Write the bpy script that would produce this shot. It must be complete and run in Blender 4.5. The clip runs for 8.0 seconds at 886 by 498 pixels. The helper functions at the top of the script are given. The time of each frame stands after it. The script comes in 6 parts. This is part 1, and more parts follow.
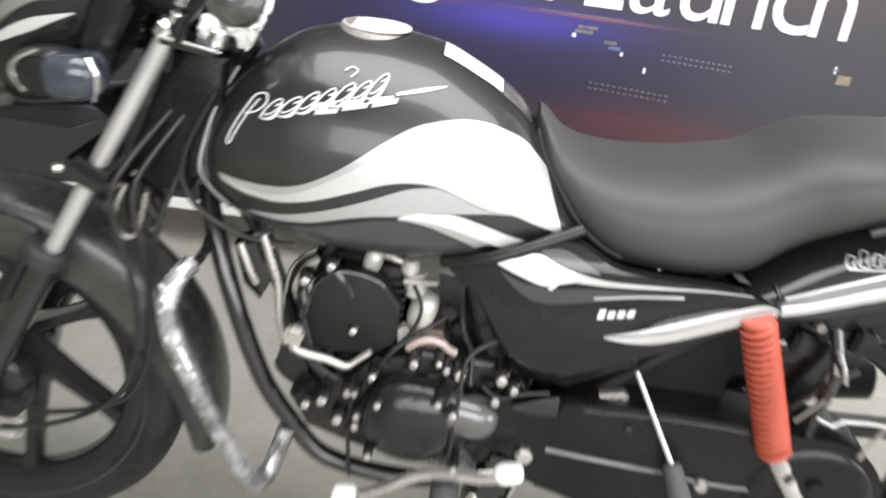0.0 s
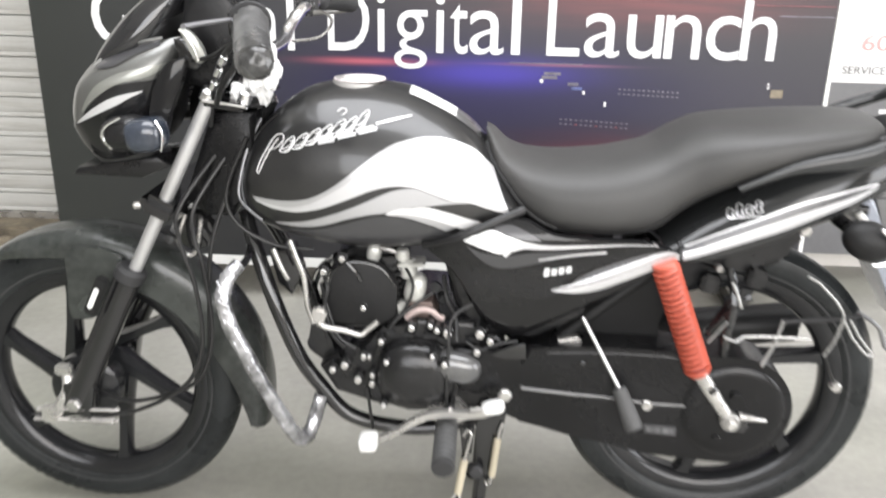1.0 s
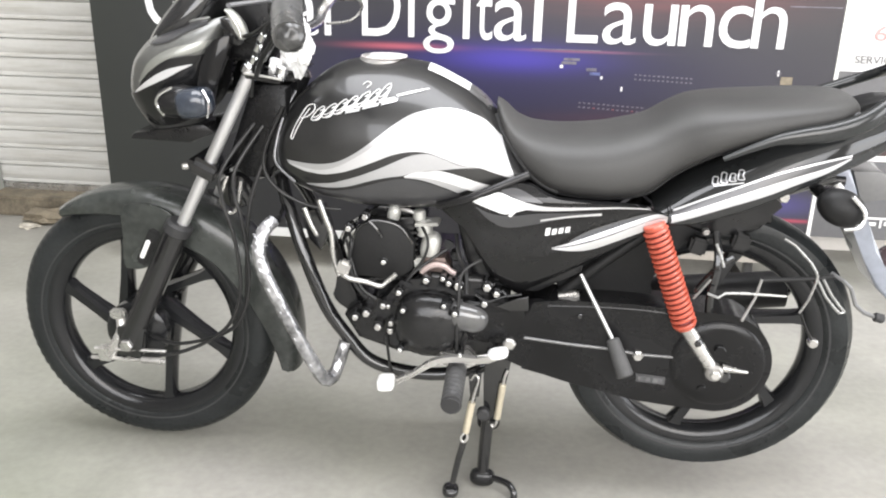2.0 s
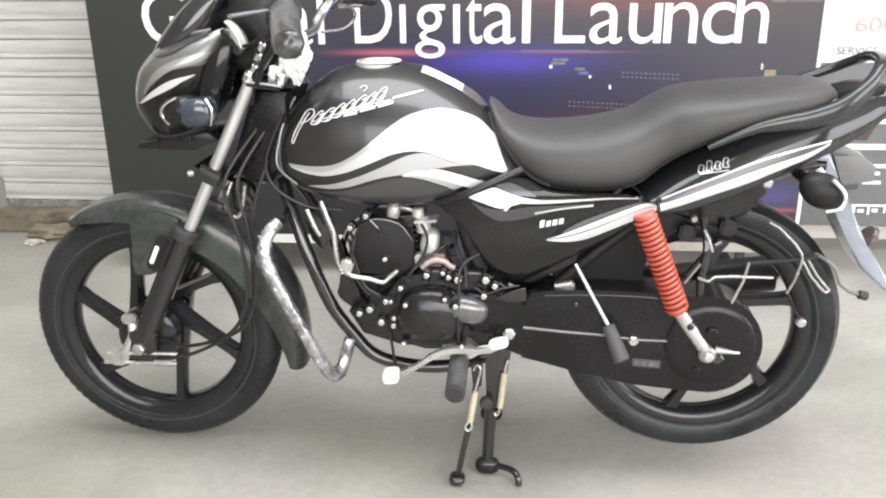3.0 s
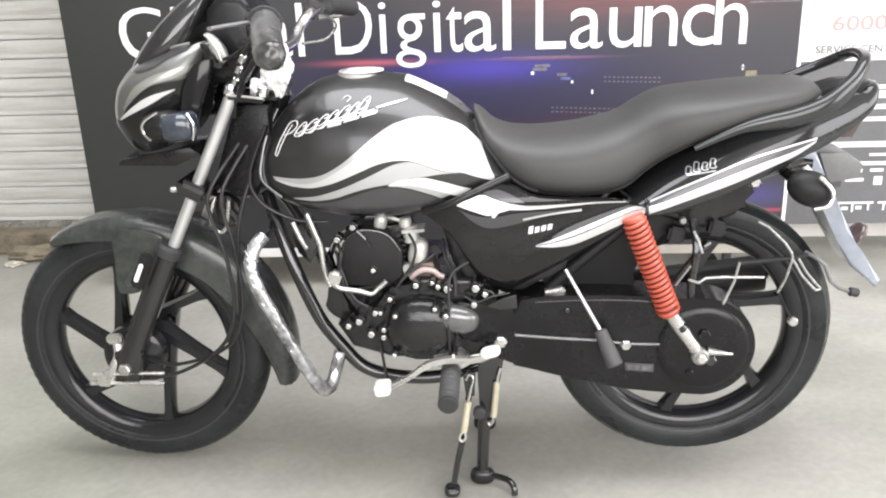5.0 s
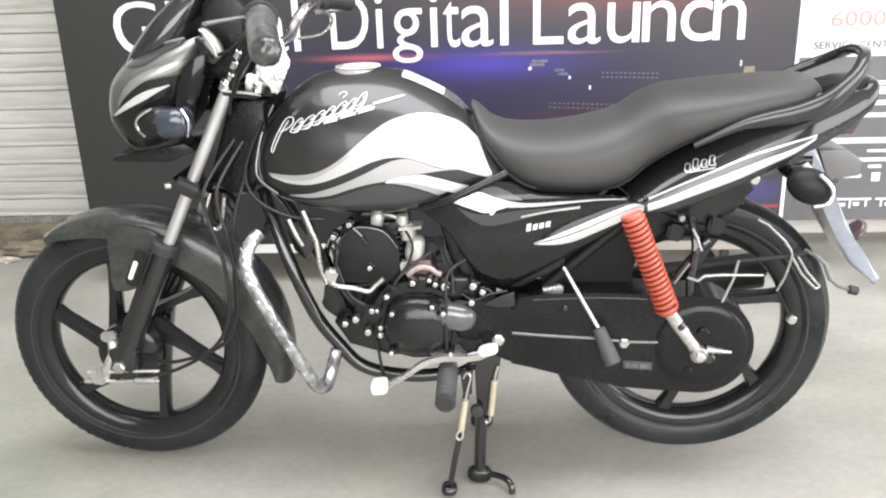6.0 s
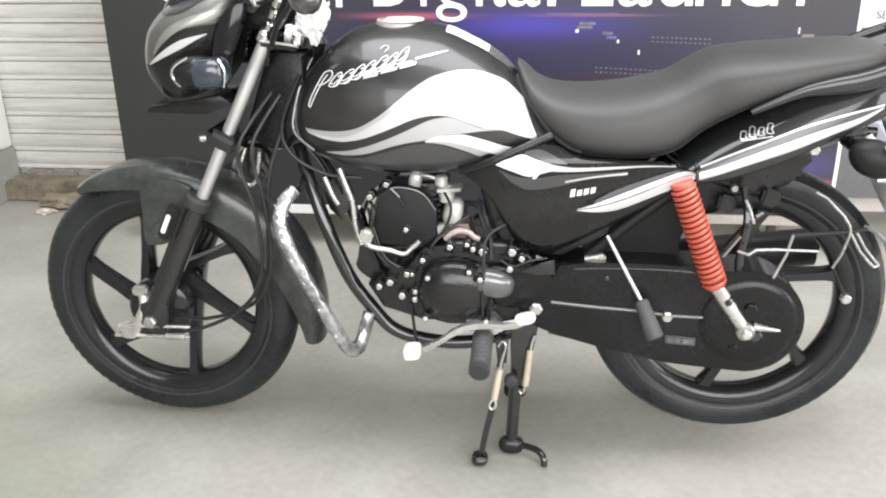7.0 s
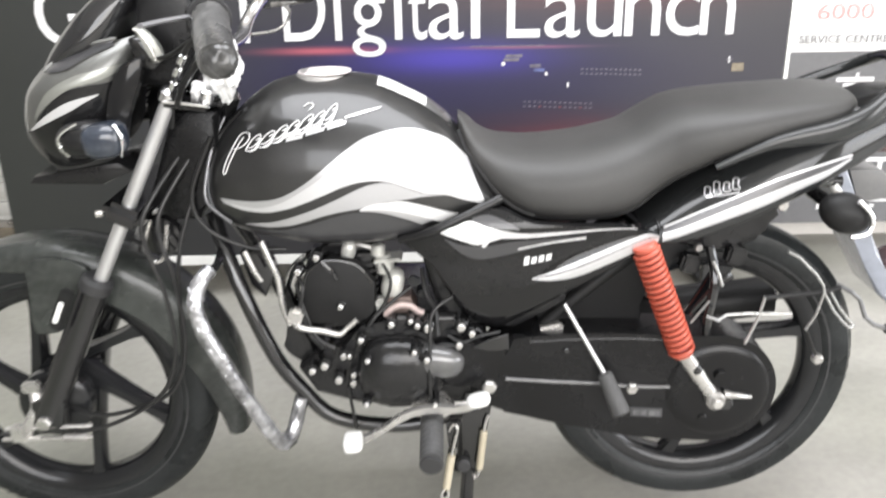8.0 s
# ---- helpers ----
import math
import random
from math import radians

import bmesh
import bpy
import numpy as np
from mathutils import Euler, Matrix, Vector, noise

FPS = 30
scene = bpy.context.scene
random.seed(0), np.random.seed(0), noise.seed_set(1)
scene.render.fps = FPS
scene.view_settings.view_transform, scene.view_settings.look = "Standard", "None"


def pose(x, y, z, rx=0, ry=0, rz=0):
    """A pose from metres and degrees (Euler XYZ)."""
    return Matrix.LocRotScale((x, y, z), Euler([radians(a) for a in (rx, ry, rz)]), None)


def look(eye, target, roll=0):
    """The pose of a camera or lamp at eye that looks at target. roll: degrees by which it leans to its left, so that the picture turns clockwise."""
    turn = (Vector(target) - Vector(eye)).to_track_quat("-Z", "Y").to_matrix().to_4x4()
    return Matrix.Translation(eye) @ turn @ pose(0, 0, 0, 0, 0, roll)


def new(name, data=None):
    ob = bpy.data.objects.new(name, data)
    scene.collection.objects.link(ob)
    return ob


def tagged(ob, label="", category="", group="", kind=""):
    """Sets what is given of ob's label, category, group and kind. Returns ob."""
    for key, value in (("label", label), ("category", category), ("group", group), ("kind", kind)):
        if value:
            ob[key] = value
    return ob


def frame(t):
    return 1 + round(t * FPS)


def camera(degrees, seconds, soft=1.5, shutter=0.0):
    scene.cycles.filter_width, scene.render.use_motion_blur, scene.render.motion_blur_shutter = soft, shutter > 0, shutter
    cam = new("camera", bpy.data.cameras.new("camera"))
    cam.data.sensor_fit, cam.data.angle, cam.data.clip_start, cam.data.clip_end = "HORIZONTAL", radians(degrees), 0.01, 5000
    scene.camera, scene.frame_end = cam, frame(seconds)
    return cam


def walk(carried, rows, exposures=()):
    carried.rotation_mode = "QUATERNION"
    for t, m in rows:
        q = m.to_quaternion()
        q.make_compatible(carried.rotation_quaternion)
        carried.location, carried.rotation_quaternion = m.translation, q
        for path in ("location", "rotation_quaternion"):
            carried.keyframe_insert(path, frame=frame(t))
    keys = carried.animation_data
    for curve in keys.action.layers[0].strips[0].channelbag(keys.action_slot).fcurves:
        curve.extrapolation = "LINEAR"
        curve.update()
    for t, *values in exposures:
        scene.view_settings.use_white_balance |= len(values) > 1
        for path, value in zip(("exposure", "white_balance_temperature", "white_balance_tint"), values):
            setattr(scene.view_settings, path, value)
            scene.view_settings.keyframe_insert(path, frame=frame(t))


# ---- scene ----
cam = camera(54.87, 8.0, soft=2.0, shutter=0.8)
# seconds, place in metres, turn in degrees
ROWS = [
    (0, 0.6751, -1.1496, 1.1309, 65.19, -7.24, 3.17),
    (0.2, 0.6670, -1.2575, 1.1524, 64.89, -7.35, 3.16),
    (0.5, 0.6884, -1.3651, 1.1598, 67.82, -4.63, 4.27),
    (0.7, 0.7113, -1.4317, 1.1656, 69.73, -3.69, 3.72),
    (1, 0.7893, -1.5410, 1.1499, 70.20, -0.97, 3.43),
    (1.2, 0.8193, -1.6081, 1.1458, 68.54, -1.16, 4.63),
    (1.5, 0.8500, -1.6861, 1.1446, 70.14, -0.64, 6.02),
    (1.7, 0.8527, -1.6980, 1.1477, 69.59, -1.18, 6.23),
    (2.8, 0.8501, -1.7908, 1.1407, 70.69, -0.09, 5.78),
    (3, 0.8560, -1.7888, 1.1453, 70.27, 0.64, 5.38),
    (3.5, 0.8536, -1.7919, 1.1252, 70.27, 1.18, 4.78),
    (4, 0.8546, -1.7917, 1.1296, 70.68, 2.17, 5.97),
    (4.5, 0.8620, -1.7860, 1.1242, 70.69, 1.66, 4.17),
    (4.7, 0.8513, -1.7805, 1.1404, 70.96, 1.99, 3.77),
    (5.8, 0.8440, -1.7649, 1.1275, 70.68, 1.47, 4.11),
    (6, 0.8433, -1.7603, 1.1393, 70.54, 1.78, 3.60),
    (6.5, 0.8334, -1.7399, 1.1245, 68.44, 1.52, 5.14),
    (7, 0.8297, -1.7120, 1.1110, 68.48, 0.71, 6.42),
    (7.2, 0.8280, -1.6859, 1.1106, 67.94, 1.09, 5.53),
    (7.5, 0.8206, -1.6314, 1.1099, 68.89, 1.29, 4.01),
    (7.7, 0.8017, -1.5731, 1.1487, 68.46, 1.68, 2.16),
    (8, 0.7598, -1.5064, 1.1537, 69.11, 0.92, -0.08),
]
walk(cam, [(t, pose(x, y, z, rx, ry, rz)) for t, x, y, z, rx, ry, rz in ROWS],
     [(0, -0.15), (0.5, -0.12), (1.2, 0.0), (3.0, 0.03), (6.0, 0.05), (6.5, 0.03), (7.5, 0.0), (8.0, 0.0)])

# ---------------------------------------------------------------- light
world = bpy.data.worlds.new("sky")
scene.world = world
world.use_nodes = True
wn = world.node_tree
sky = wn.nodes.new("ShaderNodeTexSky")
sky.sky_type, sky.sun_disc = "NISHITA", False
sky.air_density, sky.dust_density, sky.ozone_density = 0.8, 2.5, 0.6
sky.sun_elevation, sky.sun_rotation = radians(36), radians(162)
wn.links.new(sky.outputs[0], wn.nodes["Background"].inputs[0])
wn.nodes["Background"].inputs[1].default_value = 0.15
sun = new("sun", bpy.data.lights.new("sun", "SUN"))
sun.data.energy, sun.data.angle, sun.data.color = 0.5, radians(40), (1, 1.0, 0.985)
sun.rotation_euler = (radians(54), 0, radians(18))


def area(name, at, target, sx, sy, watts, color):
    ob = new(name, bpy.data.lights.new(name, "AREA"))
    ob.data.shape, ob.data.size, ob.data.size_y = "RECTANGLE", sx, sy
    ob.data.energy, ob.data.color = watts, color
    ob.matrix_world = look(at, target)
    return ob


# Fill lamp added in an unseen front opening to light bike and floor.
area("shop_front_fill", (2.4, -4.95, 1.95), (2.2, 0.0, 0.9), 7.4, 2.3, 335, (1.0, 1.0, 1.02))
# Overhead lamp added for a brighter middle floor; its roof opening is unseen.
area("overhead_fill", (0.9, -0.3, 3.19), (0.9, -0.3, 0.0), 3.2, 1.9, 158, (1.0, 1.0, 1.02))
# Side lamp added to reach under the bike; its wall opening is unseen.
area("side_fill", (6.98, -1.4, 1.55), (1.0, -0.6, 0.3), 4.6, 2.5, 255, (1.0, 1.0, 1.02))

# ---------------------------------------------------------------- materials


def nodes_of(m):
    m.use_nodes = True
    nt = m.node_tree
    return nt, nt.nodes["Principled BSDF"]


def mat(name, color, rough=0.5, metal=0.0, vary=0.15, scale=6.0, grain=60.0, bump=0.0, coat=0.0, rvary=0.1, tint=None):
    """A surface with blotches at one scale, grain at a finer one, uneven gloss and fine relief."""
    m = bpy.data.materials.new(name)
    nt, b = nodes_of(m)
    N, L = nt.nodes.new, nt.links.new
    tc = N("ShaderNodeTexCoord")
    big, fine = N("ShaderNodeTexNoise"), N("ShaderNodeTexNoise")
    big.inputs["Scale"].default_value, big.inputs["Detail"].default_value = scale, 5
    fine.inputs["Scale"].default_value, fine.inputs["Detail"].default_value = grain, 3
    L(tc.outputs["Object"], big.inputs["Vector"])
    L(tc.outputs["Object"], fine.inputs["Vector"])
    add = N("ShaderNodeMath")
    add.operation = "MULTIPLY_ADD"
    L(fine.outputs["Fac"], add.inputs[0])
    add.inputs[1].default_value = 0.4
    L(big.outputs["Fac"], add.inputs[2])
    ramp = N("ShaderNodeValToRGB")
    lo = [c * (1 - vary) for c in color]
    hi = [min(1, c * (1 + vary)) for c in (tint or color)]
    ramp.color_ramp.elements[0].position, ramp.color_ramp.elements[1].position = 0.45, 0.95
    ramp.color_ramp.elements[0].color, ramp.color_ramp.elements[1].color = (*lo, 1), (*hi, 1)
    L(add.outputs[0], ramp.inputs[0])
    L(ramp.outputs[0], b.inputs["Base Color"])
    mr = N("ShaderNodeMapRange")
    mr.inputs["From Min"].default_value, mr.inputs["From Max"].default_value = 0.3, 0.7
    mr.inputs["To Min"].default_value, mr.inputs["To Max"].default_value = max(0.02, rough - rvary), min(1, rough + rvary)
    L(big.outputs["Fac"], mr.inputs["Value"])
    L(mr.outputs[0], b.inputs["Roughness"])
    b.inputs["Metallic"].default_value = metal
    b.inputs["Coat Weight"].default_value = coat
    b.inputs["Coat Roughness"].default_value = 0.06
    if bump:
        bp = N("ShaderNodeBump")
        bp.inputs["Strength"].default_value, bp.inputs["Distance"].default_value = bump, 0.002
        L(fine.outputs["Fac"], bp.inputs["Height"])
        L(bp.outputs[0], b.inputs["Normal"])
    return m


M = {
    "gloss_black": mat("gloss_black_paint", (0.011, 0.011, 0.0115), 0.06, 0, 0.2, 3, 80, 0, 0, 0.02),
    "silver": mat("silver_paint", (0.62, 0.62, 0.63), 0.33, 0.45, 0.06, 4, 300, 0.03, 0.5, 0.05),
    "white_film": mat("white_decal_film", (0.72, 0.72, 0.72), 0.3, 0.15, 0.04, 4, 200, 0, 0.4, 0.05),
    "mid_grey": mat("light_grey_paint", (0.46, 0.46, 0.47), 0.36, 0.5, 0.08, 4, 300, 0.03, 0.5, 0.05),
    "grey_paint": mat("grey_paint", (0.24, 0.24, 0.25), 0.36, 0.4, 0.08, 4, 300, 0.03, 0.5, 0.05),
    "dark_grey": mat("dark_grey_paint", (0.055, 0.055, 0.058), 0.35, 0.2, 0.1, 4, 200, 0, 0.4, 0.05),
    # these two blacks are raised to put the glare over the tail into colour
    "rail_glare_black": mat("glare_raised_black_plastic", (0.022, 0.0235, 0.024), 0.13, 0, 0.25, 5, 120, 0.03, 0, 0.05),
    "tail_glare_black": mat("glare_raised_cowl_black", (0.016, 0.0168, 0.0172), 0.07, 0, 0.2, 3, 80, 0, 0, 0.02),
    "vinyl": mat("seat_vinyl", (0.037, 0.0365, 0.0355), 0.54, 0, 0.25, 3.5, 420, 0.16, 0, 0.07),
    "plastic": mat("black_plastic", (0.0125, 0.0125, 0.013), 0.18, 0, 0.25, 9, 240, 0.15),
    "satin": mat("satin_black_enamel", (0.012, 0.012, 0.0125), 0.12, 0, 0.25, 7, 160, 0.05, 0.7, 0.04),
    "alloy": mat("black_alloy", (0.015, 0.0155, 0.0165), 0.12, 0.1, 0.25, 8, 200, 0.1),
    "engine": mat("black_engine_enamel", (0.013, 0.013, 0.0133), 0.14, 0, 0.3, 12, 160, 0.3, 0, 0.08),
    "case_black": mat("scuffed_black_plastic", (0.0075, 0.0075, 0.008), 0.26, 0, 0.5, 6, 120, 0.15, 0, 0.10),
    "worn_mark": mat("worn_grey_mark", (0.11, 0.11, 0.112), 0.5, 0, 0.6, 60, 200),
    "matt_black": mat("matt_black_plastic", (0.011, 0.011, 0.0112), 0.48, 0, 0.3, 9, 200, 0.2),
    "rubber": mat("tyre_rubber", (0.0095, 0.0108, 0.0112), 0.31, 0, 0.35, 7, 140, 0.3, tint=(0.019, 0.021, 0.0215)),
    "cable": mat("cable_sheath", (0.017, 0.017, 0.017), 0.4, 0, 0.2, 12, 200, 0.1),
    "tank_black": mat("metallic_black_paint", (0.042, 0.042, 0.042), 0.34, 0.7, 0.25, 7, 500, 0.02, 0.5, 0.05),
    "grey_rubber": mat("dusty_rubber", (0.050, 0.050, 0.050), 0.6, 0, 0.3, 14, 160, 0.3),
    "film_blue": mat("bluish_protective_film", (0.25, 0.27, 0.315), 0.22, 0.1, 0.22, 7, 60, 0.2, 0.5, 0.08),
    "hood_grey": mat("grey_plastic", (0.13, 0.13, 0.13), 0.4, 0, 0.12, 8, 120, 0.1),
    "white_film_wrap": mat("white_polythene_wrap", (0.78, 0.78, 0.77), 0.2, 0, 0.2, 24, 70, 1.0, 0.5, 0.1),
    "glint_grey": mat("glint_grey_enamel", (0.14, 0.14, 0.14), 0.2, 0.5, 0.2, 12, 160, 0.1),
    "hazy_black": mat("dusty_black_plastic", (0.020, 0.0225, 0.021), 0.24, 0, 0.45, 5, 60, 0.1, 0, 0.12, tint=(0.042, 0.046, 0.043)),
    "fairing_grey": mat("greenish_grey_metallic", (0.15, 0.152, 0.145), 0.34, 0.6, 0.15, 6, 300, 0.02, 0.4, 0.05),
    "fairing_pale": mat("pale_greenish_metallic", (0.27, 0.275, 0.255), 0.32, 0.6, 0.12, 6, 300, 0.02, 0.4, 0.05),
    "soft_rubber": mat("grip_rubber", (0.026, 0.026, 0.027), 0.6, 0, 0.2, 12, 200, 0.3),
    "chrome": mat("chrome", (0.83, 0.83, 0.84), 0.12, 1, 0.05, 12, 90, 0, 0, 0.06),
    "steel": mat("zinc_steel", (0.50, 0.49, 0.47), 0.27, 0.75, 0.2, 18, 160, 0.1),
    "bright_bar": mat("bright_zinc_bar", (0.34, 0.34, 0.33), 0.25, 0.5, 0.12, 18, 160, 0.1),
    "fork": mat("brushed_fork_tube", (0.56, 0.56, 0.56), 0.36, 0.7, 0.08, 10, 240, 0.05),
    "alu": mat("cast_aluminium", (0.34, 0.33, 0.315), 0.42, 0.7, 0.3, 25, 220, 0.4),
    "pale_cast": mat("pale_cast_aluminium", (0.52, 0.52, 0.49), 0.38, 0.35, 0.3, 40, 220, 0.5),
    "pink_cast": mat("pale_pinkish_metal", (0.46, 0.37, 0.35), 0.36, 0.3, 0.3, 40, 220, 0.4),
    "brass": mat("brown_cast_metal", (0.12, 0.090, 0.080), 0.38, 0.5, 0.5, 25, 220, 0.4),
    "orange": mat("orange_spring_enamel", (0.46, 0.088, 0.052), 0.40, 0, 0.12, 14, 120, 0, 0.3),
    "pale_yellow": mat("yellow_zinc", (0.52, 0.47, 0.36), 0.4, 0.5, 0.15, 18, 160, 0.1),
    "lens": mat("clear_lens", (0.030, 0.036, 0.048), 0.10, 0, 0.5, 24, 100, 0, 0.4, 0.03),
    "red_lens": mat("smoked_red_lens", (0.07, 0.045, 0.045), 0.15, 0, 0.1, coat=0.5),
    "screen": mat("smoked_screen", (0.02, 0.02, 0.021), 0.14, 0, 0.2, 4, 60, 0, 0.5, 0.04),
    "wrap": mat("film_over_chrome", (0.085, 0.085, 0.088), 0.2, 0.6, 0.5, 22, 60, 0.35, 0.4, 0.08, tint=(0.40, 0.40, 0.41)),
    "label_white": mat("white_label", (0.74, 0.74, 0.72), 0.4, 0, 0.04),
    "label_pale": mat("pale_cap_film", (0.72, 0.66, 0.66), 0.32, 0.1, 0.06, 30, 90),
    "letter_white": mat("white_lettering", (0.70, 0.70, 0.70), 0.5, 0, 0.03),
    "letter_grey": mat("grey_lettering", (0.18, 0.18, 0.18), 0.5, 0, 0.05),
    "letter_pink": mat("faded_red_lettering", (0.56, 0.30, 0.29), 0.5, 0, 0.05),
    "print_red": mat("red_print", (0.17, 0.05, 0.06), 0.4, 0, 0.3, 20),
    "print_pale": mat("pale_print", (0.13, 0.12, 0.145), 0.4, 0, 0.4, 40),
    "print_blue": mat("blue_print", (0.10, 0.12, 0.26), 0.4, 0, 0.4, 40),
    "print_grey": mat("pale_grey_print", (0.30, 0.30, 0.30), 0.45, 0, 0.15, 6),
    "print_dark": mat("dark_grey_print", (0.06, 0.06, 0.065), 0.45, 0, 0.15, 6),
    "cloudy_film": mat("cloudy_polythene_film", (0.075, 0.075, 0.074), 0.3, 0, 0.7, 16, 50, 0.5, 0.3, 0.1),
    "panel_white": mat("white_board_print", (0.70, 0.695, 0.69), 0.45, 0, 0.03, 2),
    "panel_grey": mat("charcoal_board_print", (0.125, 0.125, 0.13), 0.4, 0, 0.15, 2),
    "wall": mat("off_white_plaster", (0.66, 0.63, 0.59), 0.75, 0, 0.08, 2, 60, 0.2),
    "wall_blocker": mat("dark_blocker_plaster", (0.20, 0.195, 0.18), 0.85, 0, 0.15, 2, 60, 0.2),
    "pillar": mat("white_painted_plaster", (0.80, 0.79, 0.76), 0.65, 0, 0.05, 2, 60, 0.15),
    "skirting": mat("grey_green_skirting", (0.30, 0.31, 0.28), 0.6, 0, 0.15, 4, 60, 0.2),
    "ceiling": mat("ceiling_plaster", (0.74, 0.73, 0.71), 0.8, 0, 0.05, 2, 40, 0.1),
    "rubbish": mat("brown_dirt", (0.17, 0.145, 0.105), 0.8, 0, 0.5, 14, 90, 0.8),
    "clear_wrap": mat("crumpled_polythene", (0.62, 0.58, 0.50), 0.2, 0, 0.3, 22, 80, 1.0, 0.4),
    "beige": mat("beige_flex", (0.36, 0.33, 0.29), 0.6, 0, 0.2, 5, 60, 0.2),
    "asphalt": mat("asphalt", (0.055, 0.055, 0.055), 0.85, 0, 0.3, 1.5, 200, 0.5),
}


def floor_material():
    m = mat("worn_grey_concrete", (0.290, 0.284, 0.260), 0.5, 0, 0.10, 2.6, 45, 0.12, 0, 0.14, tint=(0.352, 0.345, 0.312))
    nt, b = nodes_of(m)
    N, L = nt.nodes.new, nt.links.new
    tc, st, mp = N("ShaderNodeTexCoord"), N("ShaderNodeTexNoise"), N("ShaderNodeMapping")
    mp.inputs["Scale"].default_value = (0.8, 1.3, 1)
    st.inputs["Scale"].default_value, st.inputs["Detail"].default_value, st.inputs["Distortion"].default_value = 1.4, 7, 0.5
    L(tc.outputs["Object"], mp.inputs["Vector"])
    L(mp.outputs[0], st.inputs["Vector"])
    rp = N("ShaderNodeValToRGB")
    rp.color_ramp.elements[0].position, rp.color_ramp.elements[0].color = 0.34, (0.80, 0.81, 0.765, 1)
    rp.color_ramp.elements[1].position, rp.color_ramp.elements[1].color = 0.60, (1.06, 1.05, 1.055, 1)
    L(st.outputs["Fac"], rp.inputs[0])
    mx = N("ShaderNodeMixRGB")
    mx.blend_type, mx.inputs[0].default_value = "MULTIPLY", 1
    L(b.inputs["Base Color"].links[0].from_socket, mx.inputs[1])
    L(rp.outputs[0], mx.inputs[2])
    # broad patch beside the front wheel: greenish tone and dimmer light painted together
    sx, dist, ease = N("ShaderNodeMapping"), N("ShaderNodeVectorMath"), N("ShaderNodeMapRange")
    sx.inputs["Location"].default_value, sx.inputs["Scale"].default_value = (0.50, 0.42, 0), (1.25, 0.9, 0)
    warp = N("ShaderNodeMixRGB")
    warp.inputs[0].default_value = 0.22
    L(tc.outputs["Object"], warp.inputs[1])
    L(st.outputs["Color"], warp.inputs[2])
    L(warp.outputs[0], sx.inputs["Vector"])
    dist.operation = "LENGTH"
    L(sx.outputs[0], dist.inputs[0])
    ease.interpolation_type = "SMOOTHSTEP"
    ease.inputs["From Min"].default_value, ease.inputs["From Max"].default_value = 0.35, 1.05
    ease.inputs["To Min"].default_value, ease.inputs["To Max"].default_value = 1.0, 0.0
    L(dist.outputs["Value"], ease.inputs["Value"])
    dim_green = N("ShaderNodeMixRGB")
    dim_green.blend_type, dim_green.inputs[2].default_value = "MULTIPLY", (0.74, 0.785, 0.71, 1)
    L(ease.outputs[0], dim_green.inputs[0])
    L(mx.outputs[0], dim_green.inputs[1])
    L(dim_green.outputs[0], b.inputs["Base Color"])
    return m


def shutter_material():
    m = mat("cream_shutter_paint", (0.48, 0.48, 0.46), 0.5, 0, 0.06, 3, 50, 0.1)
    nt, b = nodes_of(m)
    N, L = nt.nodes.new, nt.links.new
    tc, st, mp = N("ShaderNodeTexCoord"), N("ShaderNodeTexNoise"), N("ShaderNodeMapping")
    mp.inputs["Scale"].default_value = (2.2, 1, 26)
    st.inputs["Scale"].default_value, st.inputs["Detail"].default_value = 2.0, 5
    L(tc.outputs["Object"], mp.inputs["Vector"])
    L(mp.outputs[0], st.inputs["Vector"])
    rp = N("ShaderNodeValToRGB")
    rp.color_ramp.elements[0].position, rp.color_ramp.elements[0].color = 0.28, (0.80, 0.78, 0.75, 1)
    rp.color_ramp.elements[1].position, rp.color_ramp.elements[1].color = 0.52, (1, 1, 1, 1)
    L(st.outputs["Fac"], rp.inputs[0])
    mx = N("ShaderNodeMixRGB")
    mx.blend_type, mx.inputs[0].default_value = "MULTIPLY", 1
    L(b.inputs["Base Color"].links[0].from_socket, mx.inputs[1])
    L(rp.outputs[0], mx.inputs[2])
    L(mx.outputs[0], b.inputs["Base Color"])
    return m


